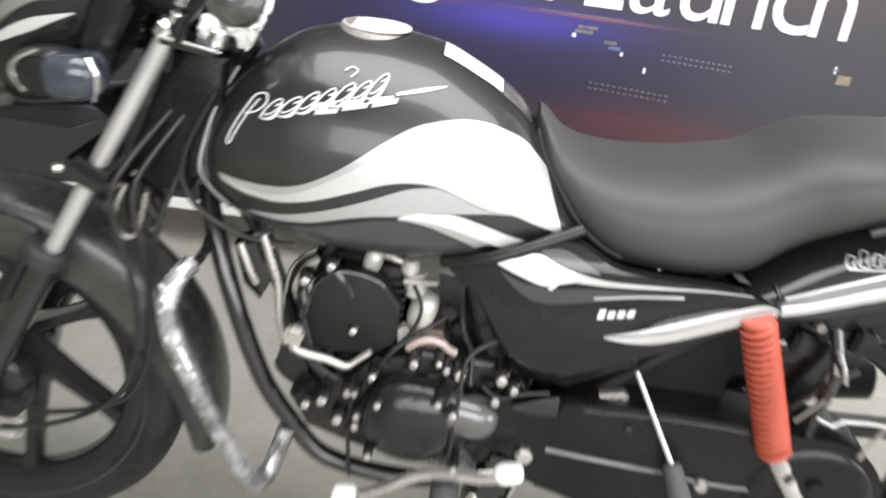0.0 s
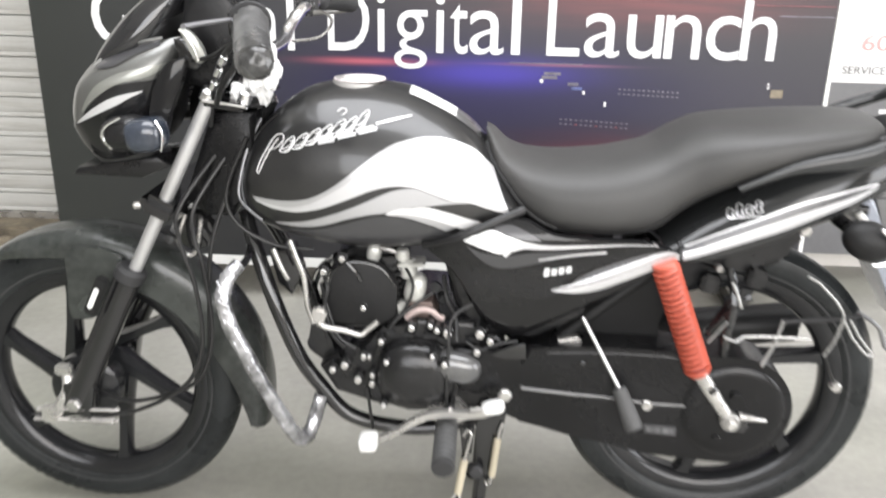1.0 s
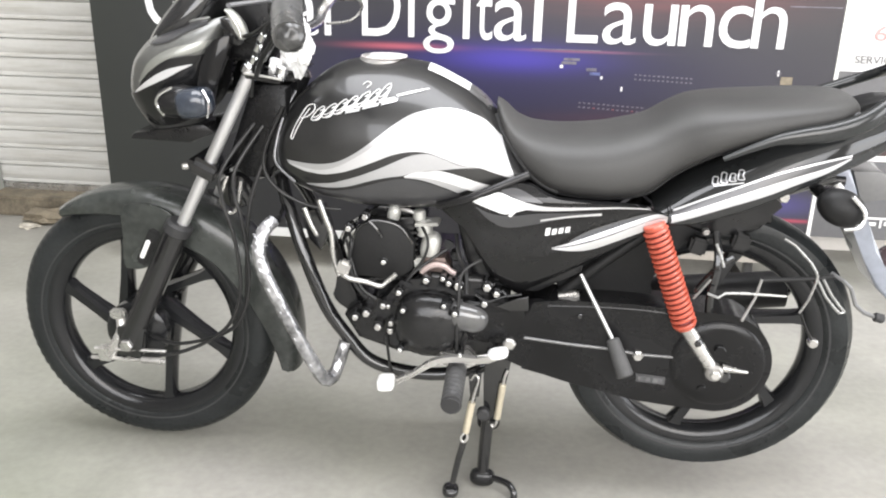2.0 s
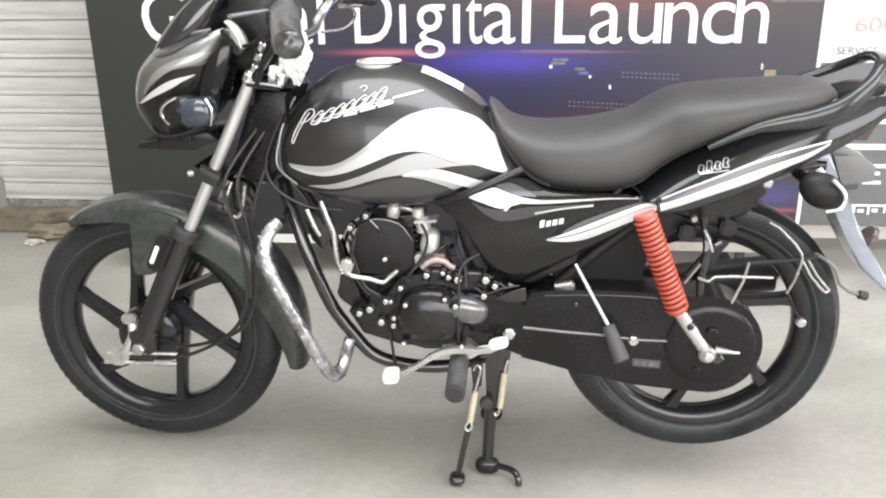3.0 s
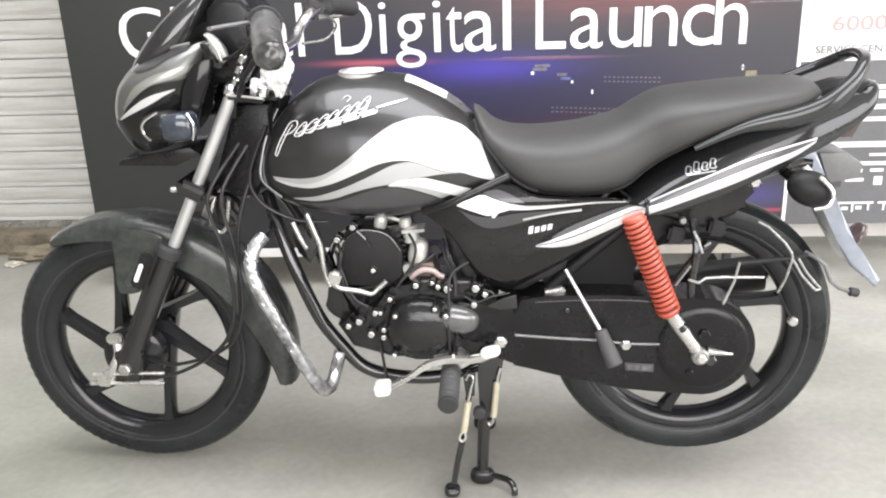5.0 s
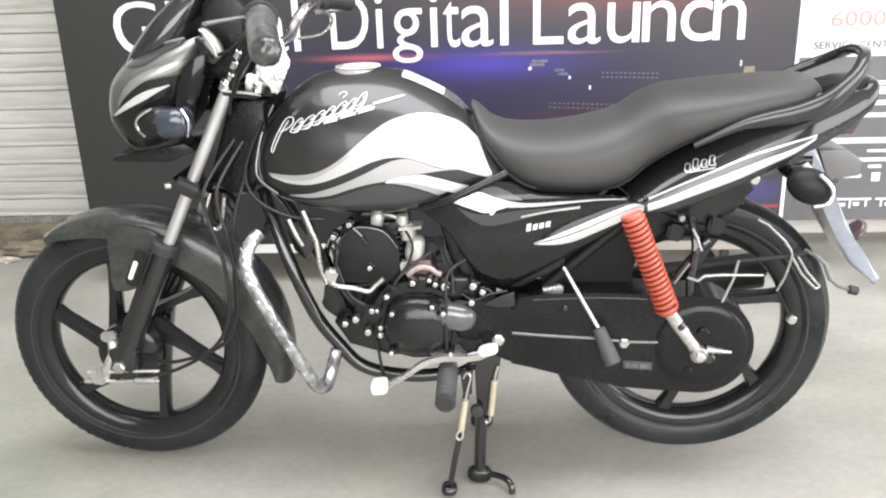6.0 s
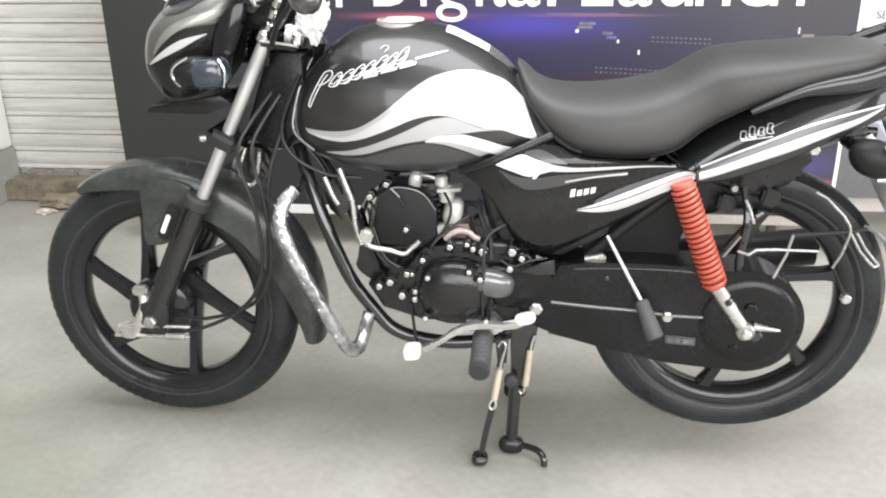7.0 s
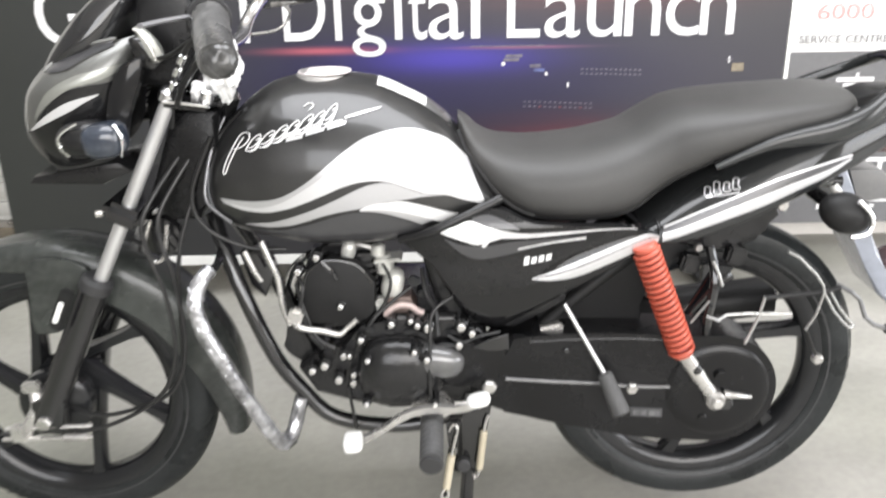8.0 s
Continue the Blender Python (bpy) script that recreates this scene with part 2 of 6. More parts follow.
def banner_material():
    """Printed flex: near black with a violet glow and red and blue streaks below the lettering."""
    m = bpy.data.materials.new("printed_flex_banner")
    nt, b = nodes_of(m)
    N, L = nt.nodes.new, nt.links.new
    tc, sep = N("ShaderNodeTexCoord"), N("ShaderNodeSeparateXYZ")
    L(tc.outputs["Object"], sep.inputs[0])

    def math_node(op, a, c=None):
        n = N("ShaderNodeMath")
        n.operation = op
        for i, q in enumerate((a, c)):
            if q is None:
                continue
            if isinstance(q, (int, float)):
                n.inputs[i].default_value = q
            else:
                L(q, n.inputs[i])
        return n.outputs[0]

    def bell(socket, at, wide):
        d = math_node("DIVIDE", math_node("SUBTRACT", socket, at), wide)
        return math_node("POWER", 2.718, math_node("MULTIPLY", math_node("MULTIPLY", d, d), -1.0))

    X, Z = sep.outputs[0], sep.outputs[2]
    nz, mp = N("ShaderNodeTexNoise"), N("ShaderNodeMapping")
    mp.inputs["Scale"].default_value = (1.6, 1, 22)
    nz.inputs["Scale"].default_value, nz.inputs["Detail"].default_value = 2, 5
    L(tc.outputs["Object"], mp.inputs["Vector"])
    L(mp.outputs[0], nz.inputs["Vector"])
    col = None

    def layer(under, color, fac):
        mx = N("ShaderNodeMixRGB")
        L(fac, mx.inputs[0])
        if isinstance(under, tuple):
            mx.inputs[1].default_value = under
        else:
            L(under, mx.inputs[1])
        mx.inputs[2].default_value = color
        return mx.outputs[0]

    col = layer((0.023, 0.022, 0.026, 1), (0.021, 0.018, 0.058, 1), math_node("MULTIPLY", bell(X, 0.65, 0.75), bell(Z, 0.72, 0.15)))
    col = layer(col, (0.0215, 0.0240, 0.0215, 1), bell(X, -0.75, 0.75))
    col = layer(col, (0.050, 0.034, 0.32, 1), math_node("MULTIPLY", math_node("MULTIPLY", bell(X, 0.78, 0.24), bell(Z, 0.775, 0.042)), 0.75))
    col = layer(col, (0.42, 0.10, 0.13, 1), math_node("MULTIPLY", math_node("MULTIPLY", bell(X, 0.40, 0.15), bell(Z, 0.803, 0.010)), 0.8))
    col = layer(col, (0.26, 0.10, 0.16, 1), math_node("MULTIPLY", math_node("MULTIPLY", bell(X, 0.98, 0.16), bell(Z, 0.805, 0.004)), 0.8))
    col = layer(col, (0.20, 0.03, 0.04, 1), math_node("MULTIPLY", math_node("MULTIPLY", bell(X, 1.15, 0.28), bell(Z, 0.53, 0.06)), math_node("MULTIPLY", nz.outputs["Fac"], 0.55)))
    col = layer(col, (0.35, 0.07, 0.07, 1), math_node("MULTIPLY", math_node("MULTIPLY", bell(X, 1.25, 0.40), bell(Z, 1.0, 0.07)), math_node("MULTIPLY", nz.outputs["Fac"], 0.5)))
    col = layer(col, (0.045, 0.038, 0.13, 1), math_node("MULTIPLY", bell(X, 1.68, 0.12), bell(Z, 0.33, 0.04)))
    col = layer(col, (0.30, 0.04, 0.07, 1), math_node("MULTIPLY", bell(X, 1.70, 0.14), bell(Z, 0.277, 0.006)))
    L(col, b.inputs["Base Color"])
    b.inputs["Roughness"].default_value = 0.42
    bp, wn2 = N("ShaderNodeBump"), N("ShaderNodeTexNoise")
    wn2.inputs["Scale"].default_value = 3.0
    bp.inputs["Strength"].default_value, bp.inputs["Distance"].default_value = 0.25, 0.01
    L(tc.outputs["Object"], wn2.inputs["Vector"])
    L(wn2.outputs["Fac"], bp.inputs["Height"])
    L(bp.outputs[0], b.inputs["Normal"])
    return m


for k in ("case_black", "matt_black", "rubber"):
    nodes_of(M[k])[1].inputs["Specular IOR Level"].default_value = 0.26
for k in ("plastic", "engine", "satin", "alloy", "cable", "gloss_black"):
    nodes_of(M[k])[1].inputs["Specular IOR Level"].default_value = 0.38
M["floor"], M["shutter"], M["banner"] = floor_material(), shutter_material(), banner_material()

# ---------------------------------------------------------------- mesh helpers


def link(name, bm, material, smooth=40):
    bmesh.ops.recalc_face_normals(bm, faces=bm.faces)
    me = bpy.data.meshes.new(name)
    bm.to_mesh(me)
    bm.free()
    me.materials.append(material)
    if smooth:
        me.polygons.foreach_set("use_smooth", [True] * len(me.polygons))
        me.set_sharp_from_angle(angle=radians(smooth))
    return new(name, me)


def thing(name, at, label, category, group=""):
    e = new(name)
    e.location = at
    return tagged(e, label, category, group)


def part(name, bm, material, parent, label="", smooth=40):
    ob = link(name, bm, material, smooth)
    ob.parent = parent
    if parent.type == "EMPTY":
        ob.matrix_parent_inverse = Matrix.Translation(-parent.location)
    return tagged(ob, label)


def structure(name, bm, material, label="", category="", smooth=0):
    return tagged(link(name, bm, material, smooth), label, category, kind="structure")


def spline(pts, steps=6, closed=False):
    """Catmull-Rom through the points."""
    P = [Vector(p) for p in pts]
    if len(P) < 3 or steps < 2:
        return P
    n, out = len(P), []
    for i in range(n if closed else n - 1):
        a, b, c, d = (P[(i + k) % n] if closed else P[min(max(i + k, 0), n - 1)] for k in (-1, 0, 1, 2))
        for s in range(steps):
            t = s / steps
            out.append(0.5 * ((2 * b) + (c - a) * t + (2 * a - 5 * b + 4 * c - d) * t * t + (3 * b - a - 3 * c + d) * t ** 3))
    if not closed:
        out.append(P[-1])
    return out


def tube(pts, r, n=10, steps=6, bm=None, flat=1.0, closed=False, r2=None, wobble=0.0):
    """A round bar along a smooth line; flat squashes it upright, r2 is the end's radius."""
    bm = bm or bmesh.new()
    P = spline(pts, steps, closed)
    rings, up = [], None
    for i, p in enumerate(P):
        a = P[i - 1] if i or closed else P[i]
        b = P[(i + 1) % len(P)] if i < len(P) - 1 or closed else P[i]
        d = (b - a).normalized()
        if up is None:
            up = Vector((0, 0, 1)) if abs(d.z) < 0.9 else Vector((1, 0, 0))
        side = d.cross(up).normalized()
        up = side.cross(d).normalized()
        rr = r if r2 is None else r + (r2 - r) * i / (len(P) - 1)
        ring = []
        for k in range(n):
            q = 2 * math.pi * k / n
            w = 1 + wobble * (random.random() - 0.5)
            ring.append(bm.verts.new(p + side * (math.cos(q) * rr * w) + up * (math.sin(q) * rr * flat * w)))
        rings.append(ring)
    m = len(rings)
    for i in range(m if closed else m - 1):
        A, B = rings[i], rings[(i + 1) % m]
        for k in range(n):
            bm.faces.new((A[k], A[(k + 1) % n], B[(k + 1) % n], B[k]))
    if not closed:
        bm.faces.new(rings[0])
        bm.faces.new(rings[-1])
    return bm


def rod(a, b, r, n=16, r2=None, bm=None, lip=0.12):
    """A straight round bar with softened ends."""
    a, b = Vector(a), Vector(b)
    r2 = r if r2 is None else r2
    d = (b - a).normalized()
    e = min(lip * min(r, r2) * 2, (b - a).length * 0.2)
    bm = bm or bmesh.new()
    side = d.cross(Vector((0, 0, 1)) if abs(d.z) < 0.9 else Vector((1, 0, 0))).normalized()
    up = side.cross(d)
    rings = []
    for p, rr in ((a, r - e), (a + d * e, r), (b - d * e, r2), (b, r2 - e)):
        rings.append([bm.verts.new(p + side * (math.cos(2 * math.pi * k / n) * rr) + up * (math.sin(2 * math.pi * k / n) * rr)) for k in range(n)])
    for A, B in zip(rings, rings[1:]):
        for k in range(n):
            bm.faces.new((A[k], A[(k + 1) % n], B[(k + 1) % n], B[k]))
    bm.faces.new(rings[0])
    bm.faces.new(rings[-1])
    return bm


def lathe(profile, centre, n=64, bm=None, closed=True, tread=0.0):
    """Turns (radius, y) round a crosswise axle at centre."""
    bm = bm or bmesh.new()
    cx, cy, cz = centre
    rings = []
    for i in range(n):
        q = 2 * math.pi * i / n
        ring = []
        for r, y in profile:
            rr = r - (tread if tread and i % 2 == 0 and 0.012 < abs(y) < 0.034 and r > 0.275 else 0)
            ring.append(bm.verts.new((cx + rr * math.cos(q), cy + y, cz + rr * math.sin(q))))
        rings.append(ring)
    m = len(profile)
    for i in range(n):
        A, B = rings[i], rings[(i + 1) % n]
        for k in range(m if closed else m - 1):
            bm.faces.new((A[k], A[(k + 1) % m], B[(k + 1) % m], B[k]))
    return bm


def plate(outline, y0, y1, bevel=0.006, segs=2, bm=None, rounded=0):
    """A side-view outline (x, z) given thickness from y0 to y1, with softened edges."""
    bm = bm or bmesh.new()
    if rounded:
        outline = [(p.x, p.z) for p in spline([(x, 0, z) for x, z in outline], rounded, True)]
    A = [bm.verts.new((x, y0, z)) for x, z in outline]
    B = [bm.verts.new((x, y1, z)) for x, z in outline]
    n = len(A)
    f0, f1 = bm.faces.new(A), bm.faces.new(B[::-1])
    for k in range(n):
        bm.faces.new((A[k], B[k], B[(k + 1) % n], A[(k + 1) % n]))
    if bevel:
        edges = list({e for f in (f0, f1) for e in f.edges})
        bmesh.ops.bevel(bm, geom=edges, offset=bevel, segments=segs, affect="EDGES", profile=0.6)
    return bm


def block(c, s, bevel=0.003, turn=(0, 0, 0), bm=None, segs=2):
    bm2 = bmesh.new()
    bmesh.ops.create_cube(bm2, size=1, matrix=Matrix.Diagonal((*s, 1)))
    if bevel:
        bmesh.ops.bevel(bm2, geom=list(bm2.edges), offset=bevel, segments=segs, affect="EDGES")
    bm2.transform(pose(*c, *turn))
    if bm is None:
        return bm2
    me = bpy.data.meshes.new("tmp")
    bm2.to_mesh(me)
    bm2.free()
    bm.from_mesh(me)
    bpy.data.meshes.remove(me)
    return bm


def ball(c, s, turn=(0, 0, 0), u=20, v=12):
    bm = bmesh.new()
    bmesh.ops.create_uvsphere(bm, u_segments=u, v_segments=v, radius=1)
    bm.transform(pose(*c, *turn) @ Matrix.Diagonal((*s, 1)))
    return bm


def cushion(c, s, e=3.5, turn=(0, 0, 0), u=28, v=16):
    """A rounded box: a ball with its corners pushed out."""
    bm = ball((0, 0, 0), (1, 1, 1), (0, 0, 0), u, v)
    for w in bm.verts:
        n = (abs(w.co.x) ** e + abs(w.co.y) ** e + abs(w.co.z) ** e) ** (1 / e)
        w.co = Vector((w.co.x * s[0], w.co.y * s[1], w.co.z * s[2])) / n
    bm.transform(Matrix.Translation(c) @ Euler([radians(q) for q in turn]).to_matrix().to_4x4())
    return bm


def curve_of(xs, vs):
    """A smooth monotone curve through (xs, vs)."""
    xs, vs = np.array(xs, float), np.array(vs, float)
    h, d = np.diff(xs), np.diff(vs) / np.diff(xs)
    m = np.zeros(len(xs))
    m[0], m[-1] = d[0], d[-1]
    for i in range(1, len(xs) - 1):
        if d[i - 1] * d[i] > 0:
            w1, w2 = 2 * h[i] + h[i - 1], h[i] + 2 * h[i - 1]
            m[i] = (w1 + w2) / (w1 / d[i - 1] + w2 / d[i])

    def f(x):
        x = min(max(x, xs[0]), xs[-1])
        i = min(max(int(np.searchsorted(xs, x)) - 1, 0), len(xs) - 2)
        t = (x - xs[i]) / h[i]
        return float((1 + 2 * t) * (1 - t) ** 2 * vs[i] + t * (1 - t) ** 2 * h[i] * m[i] + t * t * (3 - 2 * t) * vs[i + 1] + t * t * (t - 1) * h[i] * m[i + 1])

    return f


class Body:
    """A body that is alike left and right, as sections along x: x, top, bottom, half width."""

    def __init__(self, rows, belly=0.45, top=2.4, low=2.4):
        xs = [r[0] for r in rows]
        self.x0, self.x1 = xs[0], xs[-1]
        self.zt, self.zb, self.w = (curve_of(xs, [r[k] for r in rows]) for k in (1, 2, 3))
        self.belly, self.top, self.low = belly, top, low

    def side(self, x, z):
        """Half width at that place of the side view."""
        zt, zb = self.zt(x), self.zb(x)
        zm = zb + self.belly * (zt - zb)
        q, e = ((z - zm) / max(zt - zm, 1e-4), self.top) if z > zm else ((zm - z) / max(zm - zb, 1e-4), self.low)
        return self.w(x) * max(0.0, 1 - min(1, abs(q)) ** e) ** (1 / e)

    def mesh(self, nx=40, nr=36):
        bm = bmesh.new()
        rings = []
        for i in range(nx + 1):
            s = i / nx
            s = 0.5 - 0.5 * math.cos(math.pi * s)
            x = self.x0 + (self.x1 - self.x0) * (0.35 * i / nx + 0.65 * s)
            zt, zb, w = self.zt(x), self.zb(x), self.w(x)
            zm = zb + self.belly * (zt - zb)
            ring = []
            for k in range(nr):
                q = 2 * math.pi * k / nr
                c, sn = math.cos(q), math.sin(q)
                e = self.top if sn > 0 else self.low
                y = math.copysign(abs(c) ** (2 / e), c) * w
                z = zm + math.copysign(abs(sn) ** (2 / e), sn) * ((zt - zm) if sn > 0 else (zm - zb))
                ring.append(bm.verts.new((x, y, z)))
            rings.append(ring)
        for A, B in zip(rings, rings[1:]):
            for k in range(nr):
                bm.faces.new((A[k], A[(k + 1) % nr], B[(k + 1) % nr], B[k]))
        bm.faces.new(rings[0])
        bm.faces.new(rings[-1])
        return bm


def sheet(top, low, depth, thick=0.0, nu=36, nv=8, lift=0.0, roll=0.0):
    """A skin between two side-view lines, laid at y = -(depth(x, z) + lift); thick closes it behind."""
    bm = bmesh.new()

    def walk_line(pts):
        P = spline([(x, 0, z) for x, z in pts], 12)
        L = [0.0]
        for a, b in zip(P, P[1:]):
            L.append(L[-1] + (b - a).length)
        out = []
        for i in range(nu + 1):
            s = L[-1] * i / nu
            k = max(0, min(len(L) - 2, int(np.searchsorted(L, s)) - 1))
            t = (s - L[k]) / max(L[k + 1] - L[k], 1e-9)
            out.append(P[k].lerp(P[k + 1], min(1, max(0, t))))
        return out

    T, B = walk_line(top), walk_line(low)

    def grid(extra):
        g = []
        for i, (a, b) in enumerate(zip(T, B)):
            col = []
            for j in range(nv + 1):
                p = a.lerp(b, j / nv)
                # the low edge and the front end turn inwards
                e = min(1.0, (1 - j / nv) / 0.16, (0.25 + i / nu) / 0.35)
                col.append(bm.verts.new((p.x, -(depth(p.x, p.z) + lift) + extra + roll * (1 - e) ** 2, p.z)))
            g.append(col)
        return g

    def fill(g):
        for i in range(nu):
            for j in range(nv):
                bm.faces.new((g[i][j], g[i + 1][j], g[i + 1][j + 1], g[i][j + 1]))

    g = grid(0)
    fill(g)
    if thick:
        h = grid(thick)
        fill(h)
        rim = [(i, 0) for i in range(nu)] + [(nu, j) for j in range(nv)] + [(i, nv) for i in range(nu, 0, -1)] + [(0, j) for j in range(nv, 0, -1)]
        for (i, j), (k, l) in zip(rim, rim[1:] + rim[:1]):
            bm.faces.new((g[i][j], g[k][l], h[k][l], h[i][j]))
    bmesh.ops.remove_doubles(bm, verts=bm.verts, dist=1e-5)
    return bm


def mirrored(bm):
    bm.transform(Matrix.Diagonal((1, -1, 1, 1)))
    return bm


def lettering(text, height, x0, x1, y, z, depth=0.002, bold=0.007, tall=False):
    """Words in the built-in font as a mesh on an upright board, from x0 to x1, standing on z."""
    cu = bpy.data.curves.new("letters", "FONT")
    cu.body, cu.size, cu.extrude, cu.resolution_u = text, 1.0, 0.0, 4
    cu.offset = bold
    tmp = bpy.data.objects.new("letters", cu)
    scene.collection.objects.link(tmp)
    dg = bpy.context.evaluated_depsgraph_get()
    me = bpy.data.meshes.new_from_object(tmp.evaluated_get(dg))
    bpy.data.objects.remove(tmp)
    bm = bmesh.new()
    bm.from_mesh(me)
    for f in bm.faces:
        f.smooth = False
    xs = [v.co.x for v in bm.verts]
    k = (x1 - x0) / (max(xs) - min(xs))
    hs = height / 0.73
    left = min(xs)
    for v in bm.verts:
        # small letters drawn tall: x-height at 0.725 of the capitals
        q = v.co.y
        u = q * 0.62 if q < 0 else q * 0.805 if q < 0.449 else 0.3615 + (q - 0.449) * 0.5885
        v.co = Vector((x0 + (v.co.x - left) * k, y, z + (u if tall else q) * (height / 0.4986 if tall else hs)))
    bmesh.ops.remove_doubles(bm, verts=bm.verts, dist=1e-5)
    ext = bmesh.ops.extrude_face_region(bm, geom=list(bm.faces))
    for v in ext["geom"]:
        if isinstance(v, bmesh.types.BMVert):
            v.co.y -= depth
    return bm


def slab(x0, x1, y0, y1, z0, z1, bevel=0.0):
    return block(((x0 + x1) / 2, (y0 + y1) / 2, (z0 + z1) / 2), (x1 - x0, y1 - y0, z1 - z0), bevel)

# ---------------------------------------------------------------- the room
structure("floor", slab(-6, 7, -5, 1.75, -0.12, 0.0), M["floor"], "worn grey concrete showroom floor with faint stains", "floor")
structure("ground", slab(-400, 400, -800, 400, -0.24, -0.125), M["asphalt"], "asphalt ground outside the open front", "ground")
structure("wall_north", slab(-0.9, 7.15, 1.62, 1.8, 0, 3.2), M["wall"], "plain off-white plaster wall behind the boards", "wall")
# Unseen wall set close and dark to keep light off the left floor.
structure("wall_west", slab(-3.05, -2.9, -5, 1.448, 0, 3.2), M["wall_blocker"], "unseen dark side wall added to dim the left floor", "wall")


def joined(*boxes):
    """Slabs that meet end to end, as one mesh."""
    bm = bmesh.new()
    for x0, x1, y0, y1, z0, z1 in boxes:
        block(((x0 + x1) / 2, (y0 + y1) / 2, (z0 + z1) / 2), (x1 - x0, y1 - y0, z1 - z0), 0, bm=bm)
    return bm


structure("wall_east", joined((7.0, 7.15, -5.0, -3.75, 0, 3.2), (7.0, 7.15, 0.95, 1.62, 0, 3.2), (7.0, 7.15, -3.75, 0.95, 0, 0.25), (7.0, 7.15, -3.75, 0.95, 2.85, 3.2)), M["wall"], "unseen off-white plaster side wall with an opening cut for the side lamp", "wall")
structure("wall_south", joined((-3.05, -1.3, -5.15, -5.0, 0, 3.2), (6.1, 7.15, -5.15, -5.0, 0, 3.2), (-1.3, 6.1, -5.15, -5.0, 0, 0.75), (-1.3, 6.1, -5.15, -5.0, 3.1, 3.2)), M["wall"], "unseen off-white plaster wall with a wide shop-front opening", "wall")
structure("ceiling", joined((-3.05, 7.15, 0.7, 1.8, 3.2, 3.35), (-3.05, 7.15, -5.15, -1.3, 3.2, 3.35), (-3.05, -0.8, -1.3, 0.7, 3.2, 3.35), (2.6, 7.15, -1.3, 0.7, 3.2, 3.35)), M["ceiling"], "unseen plain white ceiling with an opening cut for the overhead lamp", "ceiling")
structure("wall_north_far", slab(-3.05, -2.6, 1.45, 1.8, 0, 3.2), M["wall"], "plain off-white plaster wall", "wall")


def shutter():
    """Rolling shutter of interlocking slats."""
    root = thing("rolling_shutter", (-1.7, 1.62, 0.13), "closed cream-painted rolling shutter with dusty horizontal slats", "shutter")
    for i in range(36):
        z0 = 0.112 + i * 0.0758
        prof = [(1.640, z0), (1.609, z0 + 0.0005), (1.606, z0 + 0.003), (1.606, z0 + 0.0165), (1.6072, z0 + 0.0180), (1.606, z0 + 0.0195), (1.6045, z0 + 0.045), (1.606, z0 + 0.0705), (1.609, z0 + 0.0732), (1.618, z0 + 0.0738), (1.640, z0 + 0.0738)]
        bm = bmesh.new()
        A = [bm.verts.new((-2.6, y, zz)) for y, zz in prof]
        B = [bm.verts.new((-0.62, y, zz)) for y, zz in prof]
        for a in range(len(prof)):
            c = (a + 1) % len(prof)
            bm.faces.new((A[a], B[a], B[c], A[c]))
        bm.faces.new(A[::-1])
        bm.faces.new(B)
        part("slat", bm, M["shutter"], root)
    part("bottom_rail", slab(-2.6, -0.62, 1.60, 1.645, 0.07, 0.111, 0.004), M["steel"], root, "dull metal bottom rail")
    return root


shutter()
structure("threshold", slab(-2.6, -0.62, 1.48, 1.7, 0.0, 0.085, 0.012), M["rubbish"], "dirty brown concrete sill under the shutter", "sill")
structure("pillar", slab(-2.0, -1.395, 1.32, 1.6, 0.21, 3.2, 0.008), M["pillar"], "white painted square pillar", "pillar")
structure("baseboard", slab(-2.006, -1.389, 1.312, 1.6, 0.0, 0.209, 0.004), M["skirting"], "grey-green skirting round the pillar foot", "skirting")


def crumpled(name, at, size, material, label, category, seed, flat=0.5):
    bm = bmesh.new()
    bmesh.ops.create_icosphere(bm, subdivisions=3, radius=1)
    for v in bm.verts:
        n = noise.noise(v.co * 2.1 + Vector((seed, 0, 0))) * 0.5 + noise.noise(v.co * 5 + Vector((0, seed, 0))) * 0.3
        v.co *= 1 + n
        v.co.z = max(v.co.z * flat, -0.35)
    low = min(v.co.z for v in bm.verts)
    for v in bm.verts:
        v.co = Vector((at[0] + v.co.x * size[0], at[1] + v.co.y * size[1], at[2] + (v.co.z - low) * size[2]))
    return tagged(link(name, bm, material, 30), label, category)


crumpled("plastic_bag", (-0.86, 1.40, 0), (0.13, 0.05, 0.085), M["clear_wrap"], "crumpled brownish clear polythene bag on the floor", "bag", 3)
crumpled("plastic_bag", (-1.08, 1.43, 0), (0.12, 0.05, 0.07), M["rubbish"], "dirty brown crumpled bag on the floor", "bag", 8)
crumpled("paper_scrap", (-1.15, 1.36, 0), (0.040, 0.03, 0.016), M["clear_wrap"], "crumpled scrap of pale paper on the floor", "paper", 5)
crumpled("dirt_heap", (-0.70, 1.44, 0), (0.10, 0.04, 0.05), M["rubbish"], "small heap of brown dirt against the sill", "dirt", 12)


